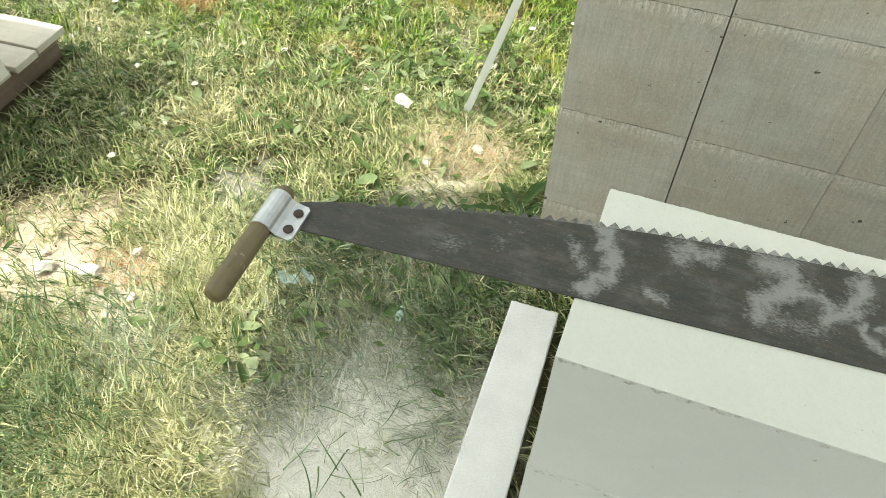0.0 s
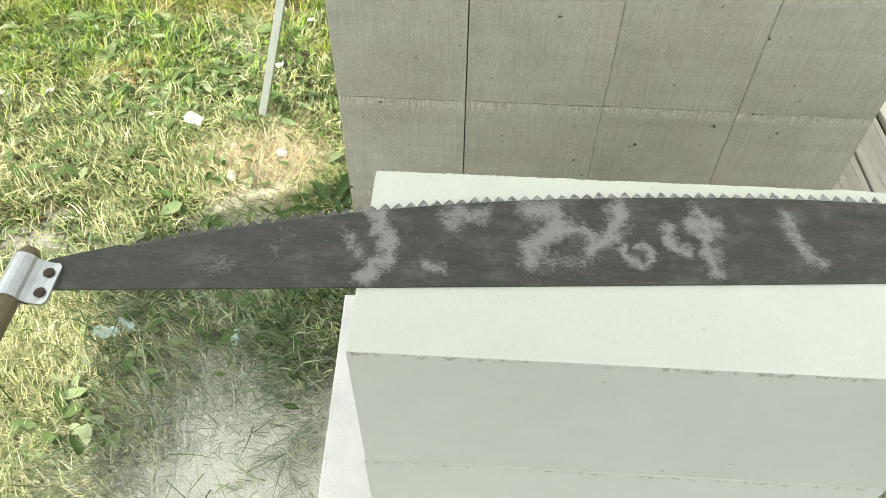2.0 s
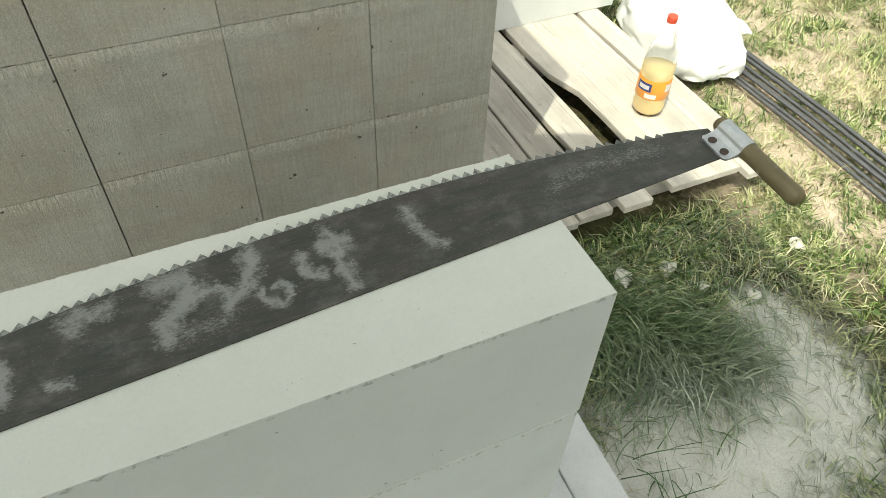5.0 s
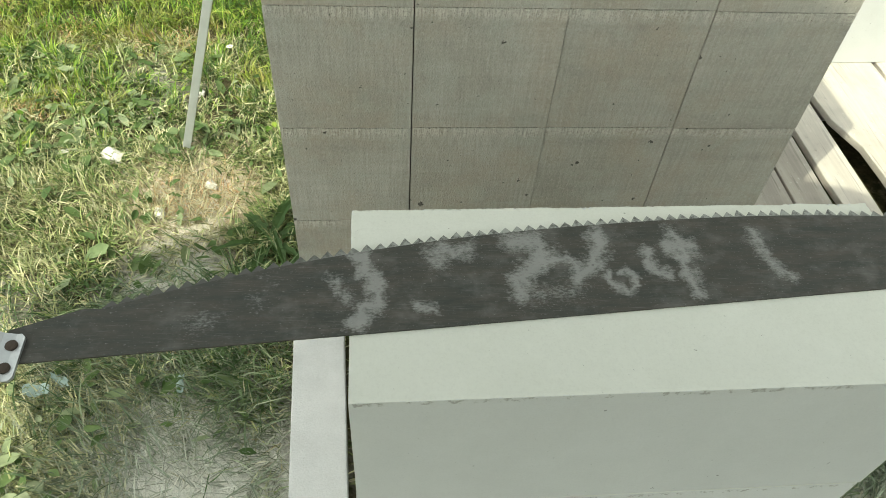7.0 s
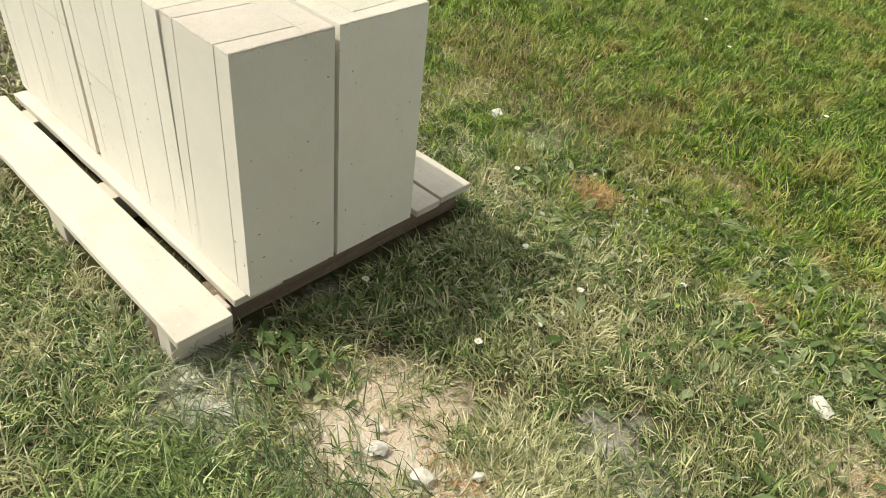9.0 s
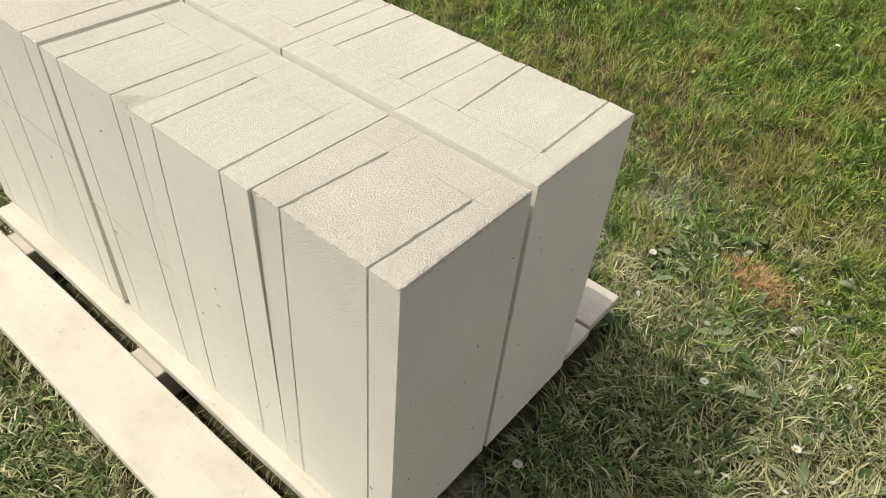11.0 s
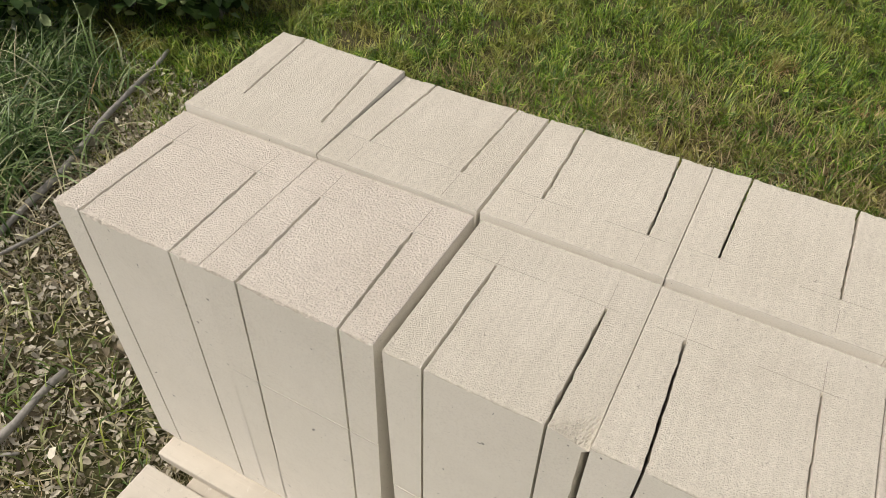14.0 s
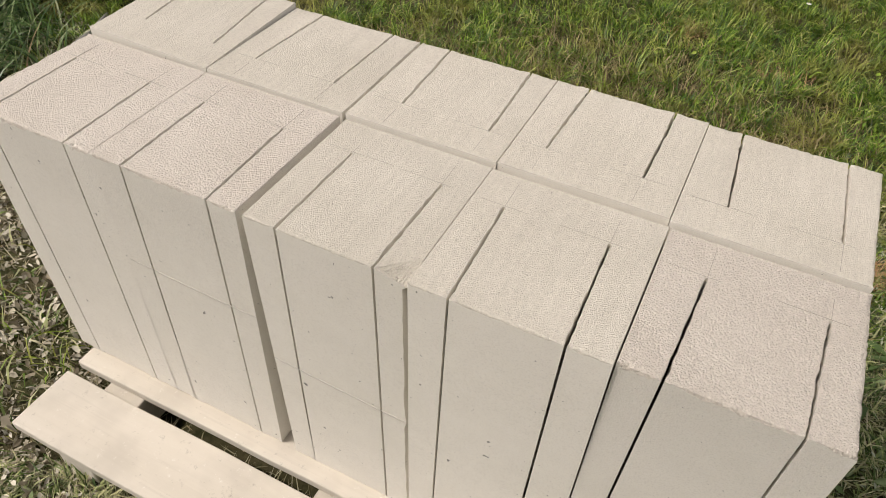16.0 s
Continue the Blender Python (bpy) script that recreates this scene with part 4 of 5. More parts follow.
def tube(path, radius, segments=8):
    """A rod through points, as a bmesh."""
    bm = bmesh.new()
    loops = []
    for k, p in enumerate(path):
        p = Vector(p)
        d = (Vector(path[min(k + 1, len(path) - 1)]) - Vector(path[max(k - 1, 0)])).normalized()
        side = d.cross(Vector((0, 0, 1)) if abs(d.z) < 0.9 else Vector((1, 0, 0))).normalized()
        up = side.cross(d)
        r = radius(k / (len(path) - 1)) if callable(radius) else radius
        loops.append([bm.verts.new(p + r * (math.cos(2 * math.pi * j / segments) * side + math.sin(2 * math.pi * j / segments) * up)) for j in range(segments)])
    for a, c in zip(loops, loops[1:]):
        for j in range(segments):
            bm.faces.new((a[j], a[(j + 1) % segments], c[(j + 1) % segments], c[j]))
    bm.faces.new(list(reversed(loops[0])))
    bm.faces.new(loops[-1])
    bmesh.ops.recalc_face_normals(bm, faces=bm.faces)
    return bm


# drink bottle: clear plastic, some pale drink, orange label, red cap
M_PET, t, b = nodes_of("clear_plastic", 0.06)
b.inputs["Base Color"].default_value = (0.99, 0.985, 0.97, 1)
b.inputs["Transmission Weight"].default_value = 1.0
b.inputs["IOR"].default_value = 1.05
M_DRINK = plain("pale_orange_drink", (0.93, 0.74, 0.38), 0.3, 0.0, 0.1)
M_LABEL = plain("orange_label", (0.85, 0.34, 0.05), 0.35, 0.0, 0.12, 20.0)
M_LABEL_BLUE = plain("dark_blue_print", (0.03, 0.05, 0.22), 0.4)
M_LABEL_WHITE = plain("white_print", (0.8, 0.8, 0.78), 0.4)
M_CAP = plain("red_cap", (0.72, 0.10, 0.05), 0.4)
bottle = empty("bottle", pose(1.490, 0.948, 0.1105) @ Matrix.Diagonal((0.9, 0.9, 0.98, 1)), "clear plastic drink bottle with orange label and red cap", "bottle")
part("body", lathe_bm([(0.020, 0.004), (0.036, 0.000), (0.047, 0.010), (0.050, 0.03), (0.047, 0.050), (0.050, 0.062), (0.050, 0.13), (0.049, 0.165), (0.042, 0.20), (0.026, 0.245), (0.0135, 0.272), (0.0135, 0.292)]), M_PET, bottle, "clear plastic bottle wall", True)
part("drink", lathe_bm([(0.018, 0.008), (0.034, 0.004), (0.0455, 0.014), (0.0485, 0.03), (0.0455, 0.050), (0.0485, 0.062), (0.0485, 0.12), (0.0482, 0.150), (0.001, 0.150)]), M_DRINK, bottle, "pale orange drink", True)
part("label", lathe_bm([(0.0505, 0.062), (0.0512, 0.063), (0.0512, 0.122), (0.0505, 0.123)]), M_LABEL, bottle, "orange printed label", True)
for ang, z0, hh, ww, mm, lab in ((195, 0.088, 0.026, 0.05, M_LABEL_BLUE, "dark blue printed shape"), (195, 0.094, 0.013, 0.036, M_LABEL_WHITE, "white printed bar"),
                                 (225, 0.068, 0.014, 0.036, M_LABEL_WHITE, "white printed bar"), (285, 0.090, 0.024, 0.022, M_LABEL_WHITE, "white printed bar")):
    bm = bmesh.new()
    r = 0.0515 if mm is M_LABEL_BLUE else 0.0518
    prev = None
    for k in range(7):
        a = radians(ang) + (k / 6 - 0.5) * ww / r
        cur = [bm.verts.new((r * math.cos(a), r * math.sin(a), z)) for z in (z0, z0 + hh)]
        if prev:
            bm.faces.new((prev[0], cur[0], cur[1], prev[1]))
        prev = cur
    part("print", bm, mm, bottle, lab)
part("cap", lathe_bm([(0.0145, 0.283), (0.0150, 0.284), (0.0150, 0.300), (0.0135, 0.302), (0.001, 0.302)]), M_CAP, bottle, "red screw cap", True)

# crumpled white sack
bm = bmesh.new()
bmesh.ops.create_icosphere(bm, subdivisions=5, radius=1)
for q in bm.verts:
    c = q.co.copy()
    th = math.atan2(c.y, c.x)
    sq = 1.0 / max(abs(math.cos(th)) ** 3 + abs(math.sin(th)) ** 3, 0.3) ** (1 / 3)
    crumple = 0.10 * noise.noise(c * 2.3) + 0.075 * abs(noise.noise(c * 5.2 + Vector((3, 1, 7)))) + 0.045 * abs(noise.noise(c * 11.0))
    rr = 1 + crumple
    z = c.z * (0.155 if c.z > 0 else 0.05)
    q.co = Vector((c.x * 0.235 * rr * sq, c.y * 0.265 * rr * sq, max(z * rr * (1 + 0.5 * noise.noise(c * 1.7)), -0.045) + 0.048))
sack = finish("sack", bm, M_SACK, None, "", True)
sack.matrix_world = pose(1.915, 1.335, 0.006, 0, 0, -14) @ Matrix.Diagonal((0.72, 0.98, 0.95, 1))
bm = bmesh.new()
rows = []
for j in range(8):
    u = j / 7
    rows.append([bm.verts.new((0.19 + 0.10 * u, (0.075 - 0.055 * u + 0.03 * u * u) * math.cos(2 * math.pi * k / 14) * (1 + 0.35 * noise.noise((k * 1.3, u * 3, 2.0))) - 0.05 * u,
                               0.075 + 0.015 * u + (0.045 - 0.032 * u) * math.sin(2 * math.pi * k / 14) * (1 + 0.35 * noise.noise((k * 1.7, u * 3, 6.0))))) for k in range(14)])
for a, c in zip(rows, rows[1:]):
    for k in range(14):
        bm.faces.new((a[k], a[(k + 1) % 14], c[(k + 1) % 14], c[k]))
bm.faces.new(rows[-1])
bm.faces.new(list(reversed(rows[0])))
part("gathered_corner", bm, M_SACK, sack, "pinched corner of the sack", True)
tagged(sack, "crumpled white plastic sack lying on the grass", "sack")

# bundle of reinforcing rods
for k in range(8):
    rng = random.Random(k + 70)
    x0, x1 = 1.945 + 0.022 * k + rng.uniform(-0.004, 0.004), 1.955 + 0.020 * k + rng.uniform(-0.008, 0.008)
    z = 0.022 + (0.012 if k in (2, 5, 6) else 0.0)
    ob = finish("steel_rod", tube([(x0 + 0.02, 2.6, z), (x0 + 0.008, 1.9, z + 0.002), (x0, 1.2, z), (0.5 * (x0 + x1) + 0.004, 0.8, z + 0.003), (x1, 0.45, z), (x1 + 0.01, -0.6, z)], 0.0065, 8), M_STEEL_ROD, None, "", True)
    tagged(ob, "long dull grey steel reinforcing rod lying on grass", "rod", "reinforcing rods")

# metal profile leaning on the tall stack
M_PROFILE = plain("aluminium_profile", (0.52, 0.55, 0.54), 0.5, 0.3, 0.15, 40.0)
leaning = empty("metal_profile", pose(-0.488, 1.235, 0.012, 0, 17.6, 0), "pale metal U profile leaning against the tall stack", "metal profile")
bm = bmesh.new()
prof = [(-0.004, -0.013), (0.016, -0.013), (0.016, 0.013), (-0.004, 0.013), (-0.004, 0.0118), (0.0148, 0.0118), (0.0148, -0.0118), (-0.004, -0.0118)]
bot = [bm.verts.new((-px, py, 0.0)) for px, py in prof]
top = [bm.verts.new((-px, py, 1.12)) for px, py in prof]
for k in range(8):
    bm.faces.new((bot[k], bot[(k + 1) % 8], top[(k + 1) % 8], top[k]))
bm.faces.new(bot)
bm.faces.new(list(reversed(top)))
bmesh.ops.recalc_face_normals(bm, faces=bm.faces)
part("channel", bm, M_PROFILE, leaning)

# torn scraps of plastic film in the grass
M_FILM = plain("pale_plastic_film", (0.36, 0.46, 0.43), 0.35, 0.0, 0.2, 40.0)
for k, (x, y, a, c) in enumerate(((-0.667, 0.472, 0.05, 0.03), (-0.627, 0.494, 0.018, 0.05), (-0.386, 0.477, 0.042, 0.016))):
    bm = bmesh.new()
    rng = random.Random(300 + k)
    sheet = []
    for side in (0, 1):
        sheet.append([[bm.verts.new((a * (i / 5 - 0.5) + rng.uniform(-0.002, 0.002), c * (j / 3 - 0.5) * (1 - 0.5 * abs(i / 5 - 0.5)) + 0.012 * noise.noise((i * 0.9, k, 1.0)),
                                      0.014 * noise.noise((i * 0.8, j * 0.9, k * 3.0)) - 0.0008 * side)) for j in range(4)] for i in range(6)])
    for i in range(5):
        for j in range(3):
            for g, order in ((sheet[0], 1), (sheet[1], -1)):
                bm.faces.new([g[i][j], g[i + 1][j], g[i + 1][j + 1], g[i][j + 1]][::order])
    ob = finish("plastic_scrap", bm, M_FILM, None, "", True)
    ob.matrix_world = pose(x, y, ground_z(x, y) + 0.026, 0, 0, 50 * k)
    tagged(ob, "torn scrap of pale plastic film lying in grass", "scrap", "plastic scraps")

# stones and crumbs of block on the grass
STONES = [(-0.81, 1.21, 0.016), (-1.42, 1.36, 0.013), (-1.38, 1.30, 0.010), (-1.47, 1.33, 0.009), (-1.30, 1.42, 0.011), (-1.05, 0.42, 0.012), (-0.98, 0.30, 0.011), (-0.682, 1.192, 0.027), (1.253, 0.485, 0.020), (1.127, 0.498, 0.024), (-2.13, 1.557, 0.028), (-0.497, 1.47, 0.015), (-1.12, 0.33, 0.020), (-1.23, 0.30, 0.018),
          (-0.52, 0.98, 0.014), (-0.41, 1.08, 0.014), (1.30, 0.40, 0.014), (1.18, 0.43, 0.012), (1.24, 0.34, 0.013), (1.40, 0.33, 0.015), (1.16, 0.36, 0.013), (1.62, 0.42, 0.02)]
rng = random.Random(77)
STONES += [(rng.gauss(1.2, 0.09), rng.gauss(0.47, 0.07), rng.uniform(0.005, 0.010)) for k in range(22)]
STONES += [(rng.gauss(-1.25, 0.12), rng.gauss(0.32, 0.05), rng.uniform(0.004, 0.008)) for k in range(4)]
for k, (x, y, r) in enumerate(STONES):
    bm = bmesh.new()
    bmesh.ops.create_icosphere(bm, subdivisions=2, radius=1)
    for q in bm.verts:
        c = q.co.copy()
        q.co = Vector((c.x * r * 1.25, c.y * r * 0.9, c.z * r * 0.6)) * (1 + 0.6 * noise.noise(c * 1.4 + Vector((k * 3.7, 0, 0))) + 0.3 * noise.noise(c * 3.2 + Vector((0, k * 2.1, 0))))
    ob = finish("stone", bm, M_STONE)
    ob.matrix_world = pose(x, y, ground_z(x, y) + r * 0.35 + 0.008, 0, 0, 47 * k)
    tagged(ob, "small pale crumb of aerated concrete in the grass", "stone", "crumbs in the grass")


# ---- lawn ----
RNG = np.random.default_rng(5)


def field(scale, seed):
    """A smooth random field over the ground, 0 to 1."""
    g = np.random.default_rng(seed).random((96, 96))

    def at(x, y):
        u, w = (x / scale) % 95, (y / scale) % 95
        i, j = u.astype(int), w.astype(int)
        fu, fw = u - i, w - j
        fu, fw = fu * fu * (3 - 2 * fu), fw * fw * (3 - 2 * fw)
        return (g[i, j] * (1 - fu) + g[i + 1, j] * fu) * (1 - fw) + (g[i, j + 1] * (1 - fu) + g[i + 1, j + 1] * fu) * fw

    return at


F_BIG, F_MID, F_TURN = field(0.42, 1), field(0.11, 2), field(0.2, 3)


def dust_at(x, y):
    d = np.zeros_like(x)
    for dx, dy, dr, amount in DUST:
        d += amount * np.exp(-1.1 * (((x - dx) / dr) ** 2 + ((y - dy) / dr) ** 2))
    return d


def soil_at(x, y):
    d = np.zeros_like(x)
    for dx, dy, dr, amount in SOIL:
        d += amount * np.exp(-1.1 * (((x - dx) / dr) ** 2 + ((y - dy) / dr) ** 2))
    return d


def covered(x, y):
    """True where something stands on the ground."""
    c = (x > -0.15) & (x < 0.84) & (y > 0.70) & (y < 1.33)
    c |= (x > -0.005) & (x < 0.605) & (y > -0.005) & (y < 0.245)
    c |= (x > -0.165) & (x < -0.02) & (y > -0.12) & (y < 0.585)
    c |= (x > 0.60) & (x < 0.82) & (y > -0.16) & (y < 0.28)
    a = (x + 1.6716) * UU.x + (y - 0.2648) * UU.y
    w = (x + 1.6716) * VV.x + (y - 0.2648) * VV.y
    c |= (a > -0.0) & (a < 1.235) & (w > -0.18) & (w < 0.76)
    c |= (x > 0.87) & (x < 1.67) & (y > 0.64) & (y < 2.1)
    return c


def scatter(n, x0, x1, y0, y1, keep):
    x, y = RNG.uniform(x0, x1, n), RNG.uniform(y0, y1, n)
    k = (RNG.random(n) < keep(x, y)) & ~covered(x, y)
    return x[k], y[k]


def heights(x, y):
    return np.array([ground_z(float(p), float(q)) for p, q in zip(x, y)])


def clumps(count, per, spread, x0, x1, y0, y1, keep):
    """Roots gathered in tufts: places, the outward turn of each blade and a length for each tuft."""
    cx, cy = scatter(count, x0, x1, y0, y1, keep)
    m = len(cx)
    ox, oy = RNG.normal(0, spread, (m, per)), RNG.normal(0, spread, (m, per))
    size = np.repeat(RNG.uniform(0.7, 1.35, m), per)
    comb = np.repeat(RNG.uniform(0, 2 * np.pi, m), per)
    turn = np.arctan2(oy, ox).ravel() + RNG.normal(0, 0.6, m * per)
    turn = np.where(RNG.random(m * per) < 0.6, comb + RNG.normal(0, 0.35, m * per), turn)
    x, y = (cx[:, None] + ox).ravel(), (cy[:, None] + oy).ravel()
    k = ~covered(x, y)
    return x[k], y[k], turn[k], size[k]


def blades(name, x, y, length, width, lean, bend, material, label, flow=0.0, turn=None):
    """Grass: each blade a bent, tapering strip. lean in radians from upright."""
    n = len(x)
    z = heights(x, y) - 0.002
    if turn is None:
        turn = RNG.uniform(0, 2 * np.pi, n) * (1 - flow) + flow * (F_TURN(x + 40, y + 40) * 9.0)
    ln = length * RNG.uniform(0.55, 1.25, n)
    wd = width * RNG.uniform(0.7, 1.3, n) / 2
    l0 = lean * RNG.uniform(0.35, 1.15, n)
    l1 = np.minimum(l0 + bend * RNG.uniform(0.4, 1.4, n), 1.75)
    dx, dy = np.cos(turn), np.sin(turn)
    sx, sy = -dy, dx
    tw = RNG.uniform(-0.7, 0.7, n)
    sx, sy, sz = sx * np.cos(tw), sy * np.cos(tw), np.sin(tw)
    m = 0.5 * ln
    mx, my, mz = x + dx * np.sin(l0) * m, y + dy * np.sin(l0) * m, z + np.cos(l0) * m
    tx, ty, tz = mx + dx * np.sin(l1) * m, my + dy * np.sin(l1) * m, np.maximum(mz + np.cos(l1) * m, z + 0.003)
    v = np.empty((n, 5, 3))
    v[:, 0] = np.stack((x - sx * wd, y - sy * wd, z - sz * wd), 1)
    v[:, 1] = np.stack((x + sx * wd, y + sy * wd, z + sz * wd), 1)
    v[:, 2] = np.stack((mx + sx * wd * 0.85, my + sy * wd * 0.85, mz + sz * wd * 0.85), 1)
    v[:, 3] = np.stack((mx - sx * wd * 0.85, my - sy * wd * 0.85, mz - sz * wd * 0.85), 1)
    v[:, 4] = np.stack((tx, ty, tz), 1)
    base = (np.arange(n) * 5)[:, None]
    f = (base + np.array([0, 1, 2, 3, 3, 2, 4])).ravel()
    ob = arrays(name, v.reshape(-1, 3), f, np.tile([4, 3], n), material)
    coat = np.clip(dust_at(x, y) - 0.4, 0, 1) * RNG.uniform(0.3, 1.0, n)
    ob.data.attributes.new("dust", "FLOAT", "POINT").data.foreach_set("value", np.repeat(coat, 5).astype(np.float32))
    return tagged(ob, label, "grass", kind="stuff")


def arching(name, x, y, length, width, lean, curl, material, label):
    """Long grass: thin strips of six lengths that rise and bow over."""
    n = len(x)
    turn, ln = RNG.uniform(0, 2 * np.pi, n), length * RNG.uniform(0.5, 1.25, n)
    wd, tilt = width * RNG.uniform(0.6, 1.3, n) / 2, lean * RNG.uniform(0.2, 1.2, n)
    bow, tw = curl * RNG.uniform(0.4, 1.3, n), RNG.uniform(-0.6, 0.6, n)
    px, py, pz = x.copy(), y.copy(), heights(x, y) - 0.002
    v = np.empty((n, 14, 3))
    swing = RNG.normal(0, 0.7, n)
    for k in range(7):
        w = wd * (1.0 - (k / 6.3) ** 2)
        dx, dy = np.cos(turn + swing * k / 6), np.sin(turn + swing * k / 6)
        ox, oy, oz = -dy * np.cos(tw) * w, dx * np.cos(tw) * w, np.sin(tw) * w
        v[:, 2 * k] = np.stack((px - ox, py - oy, pz - oz), 1)
        v[:, 2 * k + 1] = np.stack((px + ox, py + oy, pz + oz), 1)
        ang = tilt + bow * (k + 0.5) / 6
        step = ln / 6
        px, py, pz = px + dx * np.sin(ang) * step, py + dy * np.sin(ang) * step, np.maximum(pz + np.cos(ang) * step, 0.01)
    quads = np.array([q for k in range(6) for q in (2 * k, 2 * k + 1, 2 * k + 3, 2 * k + 2)])
    ob = arrays(name, v.reshape(-1, 3), ((np.arange(n) * 14)[:, None] + quads).ravel(), np.full(6 * n, 4), material)
    return tagged(ob, label, "grass", kind="stuff")


def leaves(name, x, y, z, size, material, label, category, flat=0.5, slim=0.55, crumple=0.03):
    """Small broad leaves: folded pointed ovals."""
    n = len(x)
    turn, pitch, roll = RNG.uniform(0, 2 * np.pi, n), RNG.normal(0, flat, n), RNG.normal(0, flat, n)
    s = size * RNG.uniform(0.55, 1.35, n)
    local = np.array([(-0.5, 0, 0), (-0.15, 0.5 * slim, 0.07), (0.25, 0.42 * slim, 0.06), (0.5, 0, 0), (0.25, -0.42 * slim, 0.06), (-0.15, -0.5 * slim, 0.07)])
    ct, st, cp, sp, cr, sr = np.cos(turn), np.sin(turn), np.cos(pitch), np.sin(pitch), np.cos(roll), np.sin(roll)
    lx, ly, lz = (local[:, a][None] * s[:, None] * RNG.uniform(0.7, 1.3, (n, 1)) + crumple * s[:, None] * RNG.normal(0, 1, (n, 6)) for a in range(3))
    ly, lz = ly * cr[:, None] - lz * sr[:, None], ly * sr[:, None] + lz * cr[:, None]
    lx, lz = lx * cp[:, None] - lz * sp[:, None], lx * sp[:, None] + lz * cp[:, None]
    v = np.stack((x[:, None] + lx * ct[:, None] - ly * st[:, None], y[:, None] + lx * st[:, None] + ly * ct[:, None], z[:, None] + lz), 2)
    f = ((np.arange(n) * 6)[:, None] + np.array([0, 3, 2, 1, 0, 5, 4, 3])).ravel()
    ob = arrays(name, v.reshape(-1, 3), f, np.tile([4, 4], n), material)
    return tagged(ob, label, category, kind="stuff")


def worn_keep(x, y):
    d = dust_at(x, y)
    k = 0.25 + 0.75 * np.clip((F_MID(x + 30, y + 30) * 0.6 + F_BIG(x + 30, y + 30) * 0.6 - 0.25) * 1.9, 0, 1)
    k *= np.clip(1.15 - 1.35 * d, 0.04, 1) * np.clip(1.2 - 1.1 * soil_at(x, y) * (x < 1.0), 0.14, 1) * np.where((x > -1.15) & (x < -0.3) & (y < 0.6), 0.38, np.where((x > -1.6) & (x < -0.3) & (y < 1.1), 0.65, 1.0))
    return k * np.where((x > 1.72) & (y > 0.3), 0.55, 1.0) * np.where(x < -2.95, 0.15, 1.0)


x, y, turn, size = clumps(17500, 15, 0.013, -2.9, 2.9, -0.45, 1.75, worn_keep)
blades("lawn_grass", x, y, 0.053 * size, 0.0037, 0.95, 0.85, M_GRASS, "worn yellowish green lawn grass dusted with cuttings", 0.0, turn)
x, y = scatter(60000, -2.9, 2.9, -0.45, 1.75, worn_keep)
blades("short_grass", x, y, 0.034, 0.0034, 1.05, 0.7, M_GRASS, "short yellowish grass between the lawn's tufts", 0.12)
x, y = scatter(60000, -2.4, 2.9, -0.45, 1.9, lambda x, y: np.clip(1.0 - 0.75 * dust_at(x, y), 0.1, 1) * np.clip(1.2 - 0.9 * soil_at(x, y) * (x < 1.0), 0.15, 1) * (0.3 + 0.7 * F_MID(x + 7, y + 9)))
blades("dry_grass", x, y, 0.050, 0.0030, 1.42, 0.2, M_STRAW, "dry straw-coloured grass lying in the lawn")


def lush_keep(x, y):
    k = 0.5 + 0.5 * F_MID(x + 20, y + 20)
    edge = np.clip((y - (1.08 + 0.2 * (x + 1.5))) / 0.5, 0, 1)
    return k * edge * np.clip(1.15 - 1.2 * dust_at(x, y), 0.1, 1) * np.where(x < -3.3, np.clip((y - 0.9) / 0.4, 0, 1), 1.0)


x, y, turn, size = clumps(21500, 19, 0.016, -5.6, 0.6, 0.9, 5.4, lush_keep)
blades("lush_grass", x, y, 0.066 * size, 0.0036, 0.75, 0.8, M_LUSH, "dense green lawn grass behind the pallet", 0.0, turn)
x, y = scatter(80000, -5.6, 0.6, 0.9, 5.4, lush_keep)
blades("short_lush_grass", x, y, 0.046, 0.0038, 0.85, 0.6, M_LUSH, "shorter green grass between the tufts", 0.15)
x, y = scatter(15000, -3.0, 2.6, -0.4, 2.0, lambda x, y: (0.1 + np.clip((F_BIG(x + 11, y + 50) - 0.42) * 1.8, 0, 0.8) * F_MID(x + 1, y + 5)) * np.clip(1 - 1.4 * dust_at(x, y) - 0.8 * soil_at(x, y), 0.0, 1) * np.where((x > -1.75) & (x < -1.0) & (y > 0.35) & (y < 1.15), 0.2, 1.0))
leaves("clover", x, y, heights(x, y) + RNG.uniform(0.006, 0.026, len(x)), 0.016, M_LEAF, "low broad-leaved weeds and clover in the lawn", "weeds", 0.6, 0.55)
x, y = scatter(15000, -5.4, 0.4, 1.2, 5.2, lambda x, y: 0.08 + 0.9 * np.clip((F_BIG(x + 31, y + 20) - 0.35) * 1.4, 0, 1) * F_MID(x + 3, y + 3))
leaves("lawn_weeds", x, y, heights(x, y) + RNG.uniform(0.012, 0.045, len(x)), 0.016, M_LUSH, "bright green clover leaves in the dense lawn", "weeds", 0.6, 0.6)
x, y = scatter(1000, -2.0, -1.15, 0.75, 1.75, lambda x, y: np.clip(F_MID(x + 8, y + 2) * 1.3 - 0.1, 0, 1))
leaves("dusty_weeds", x, y, heights(x, y) + RNG.uniform(0.008, 0.03, len(x)), 0.018, M_DUSTY_LEAF, "broad weed leaves whitened by cutting dust", "weeds", 0.8, 0.4)

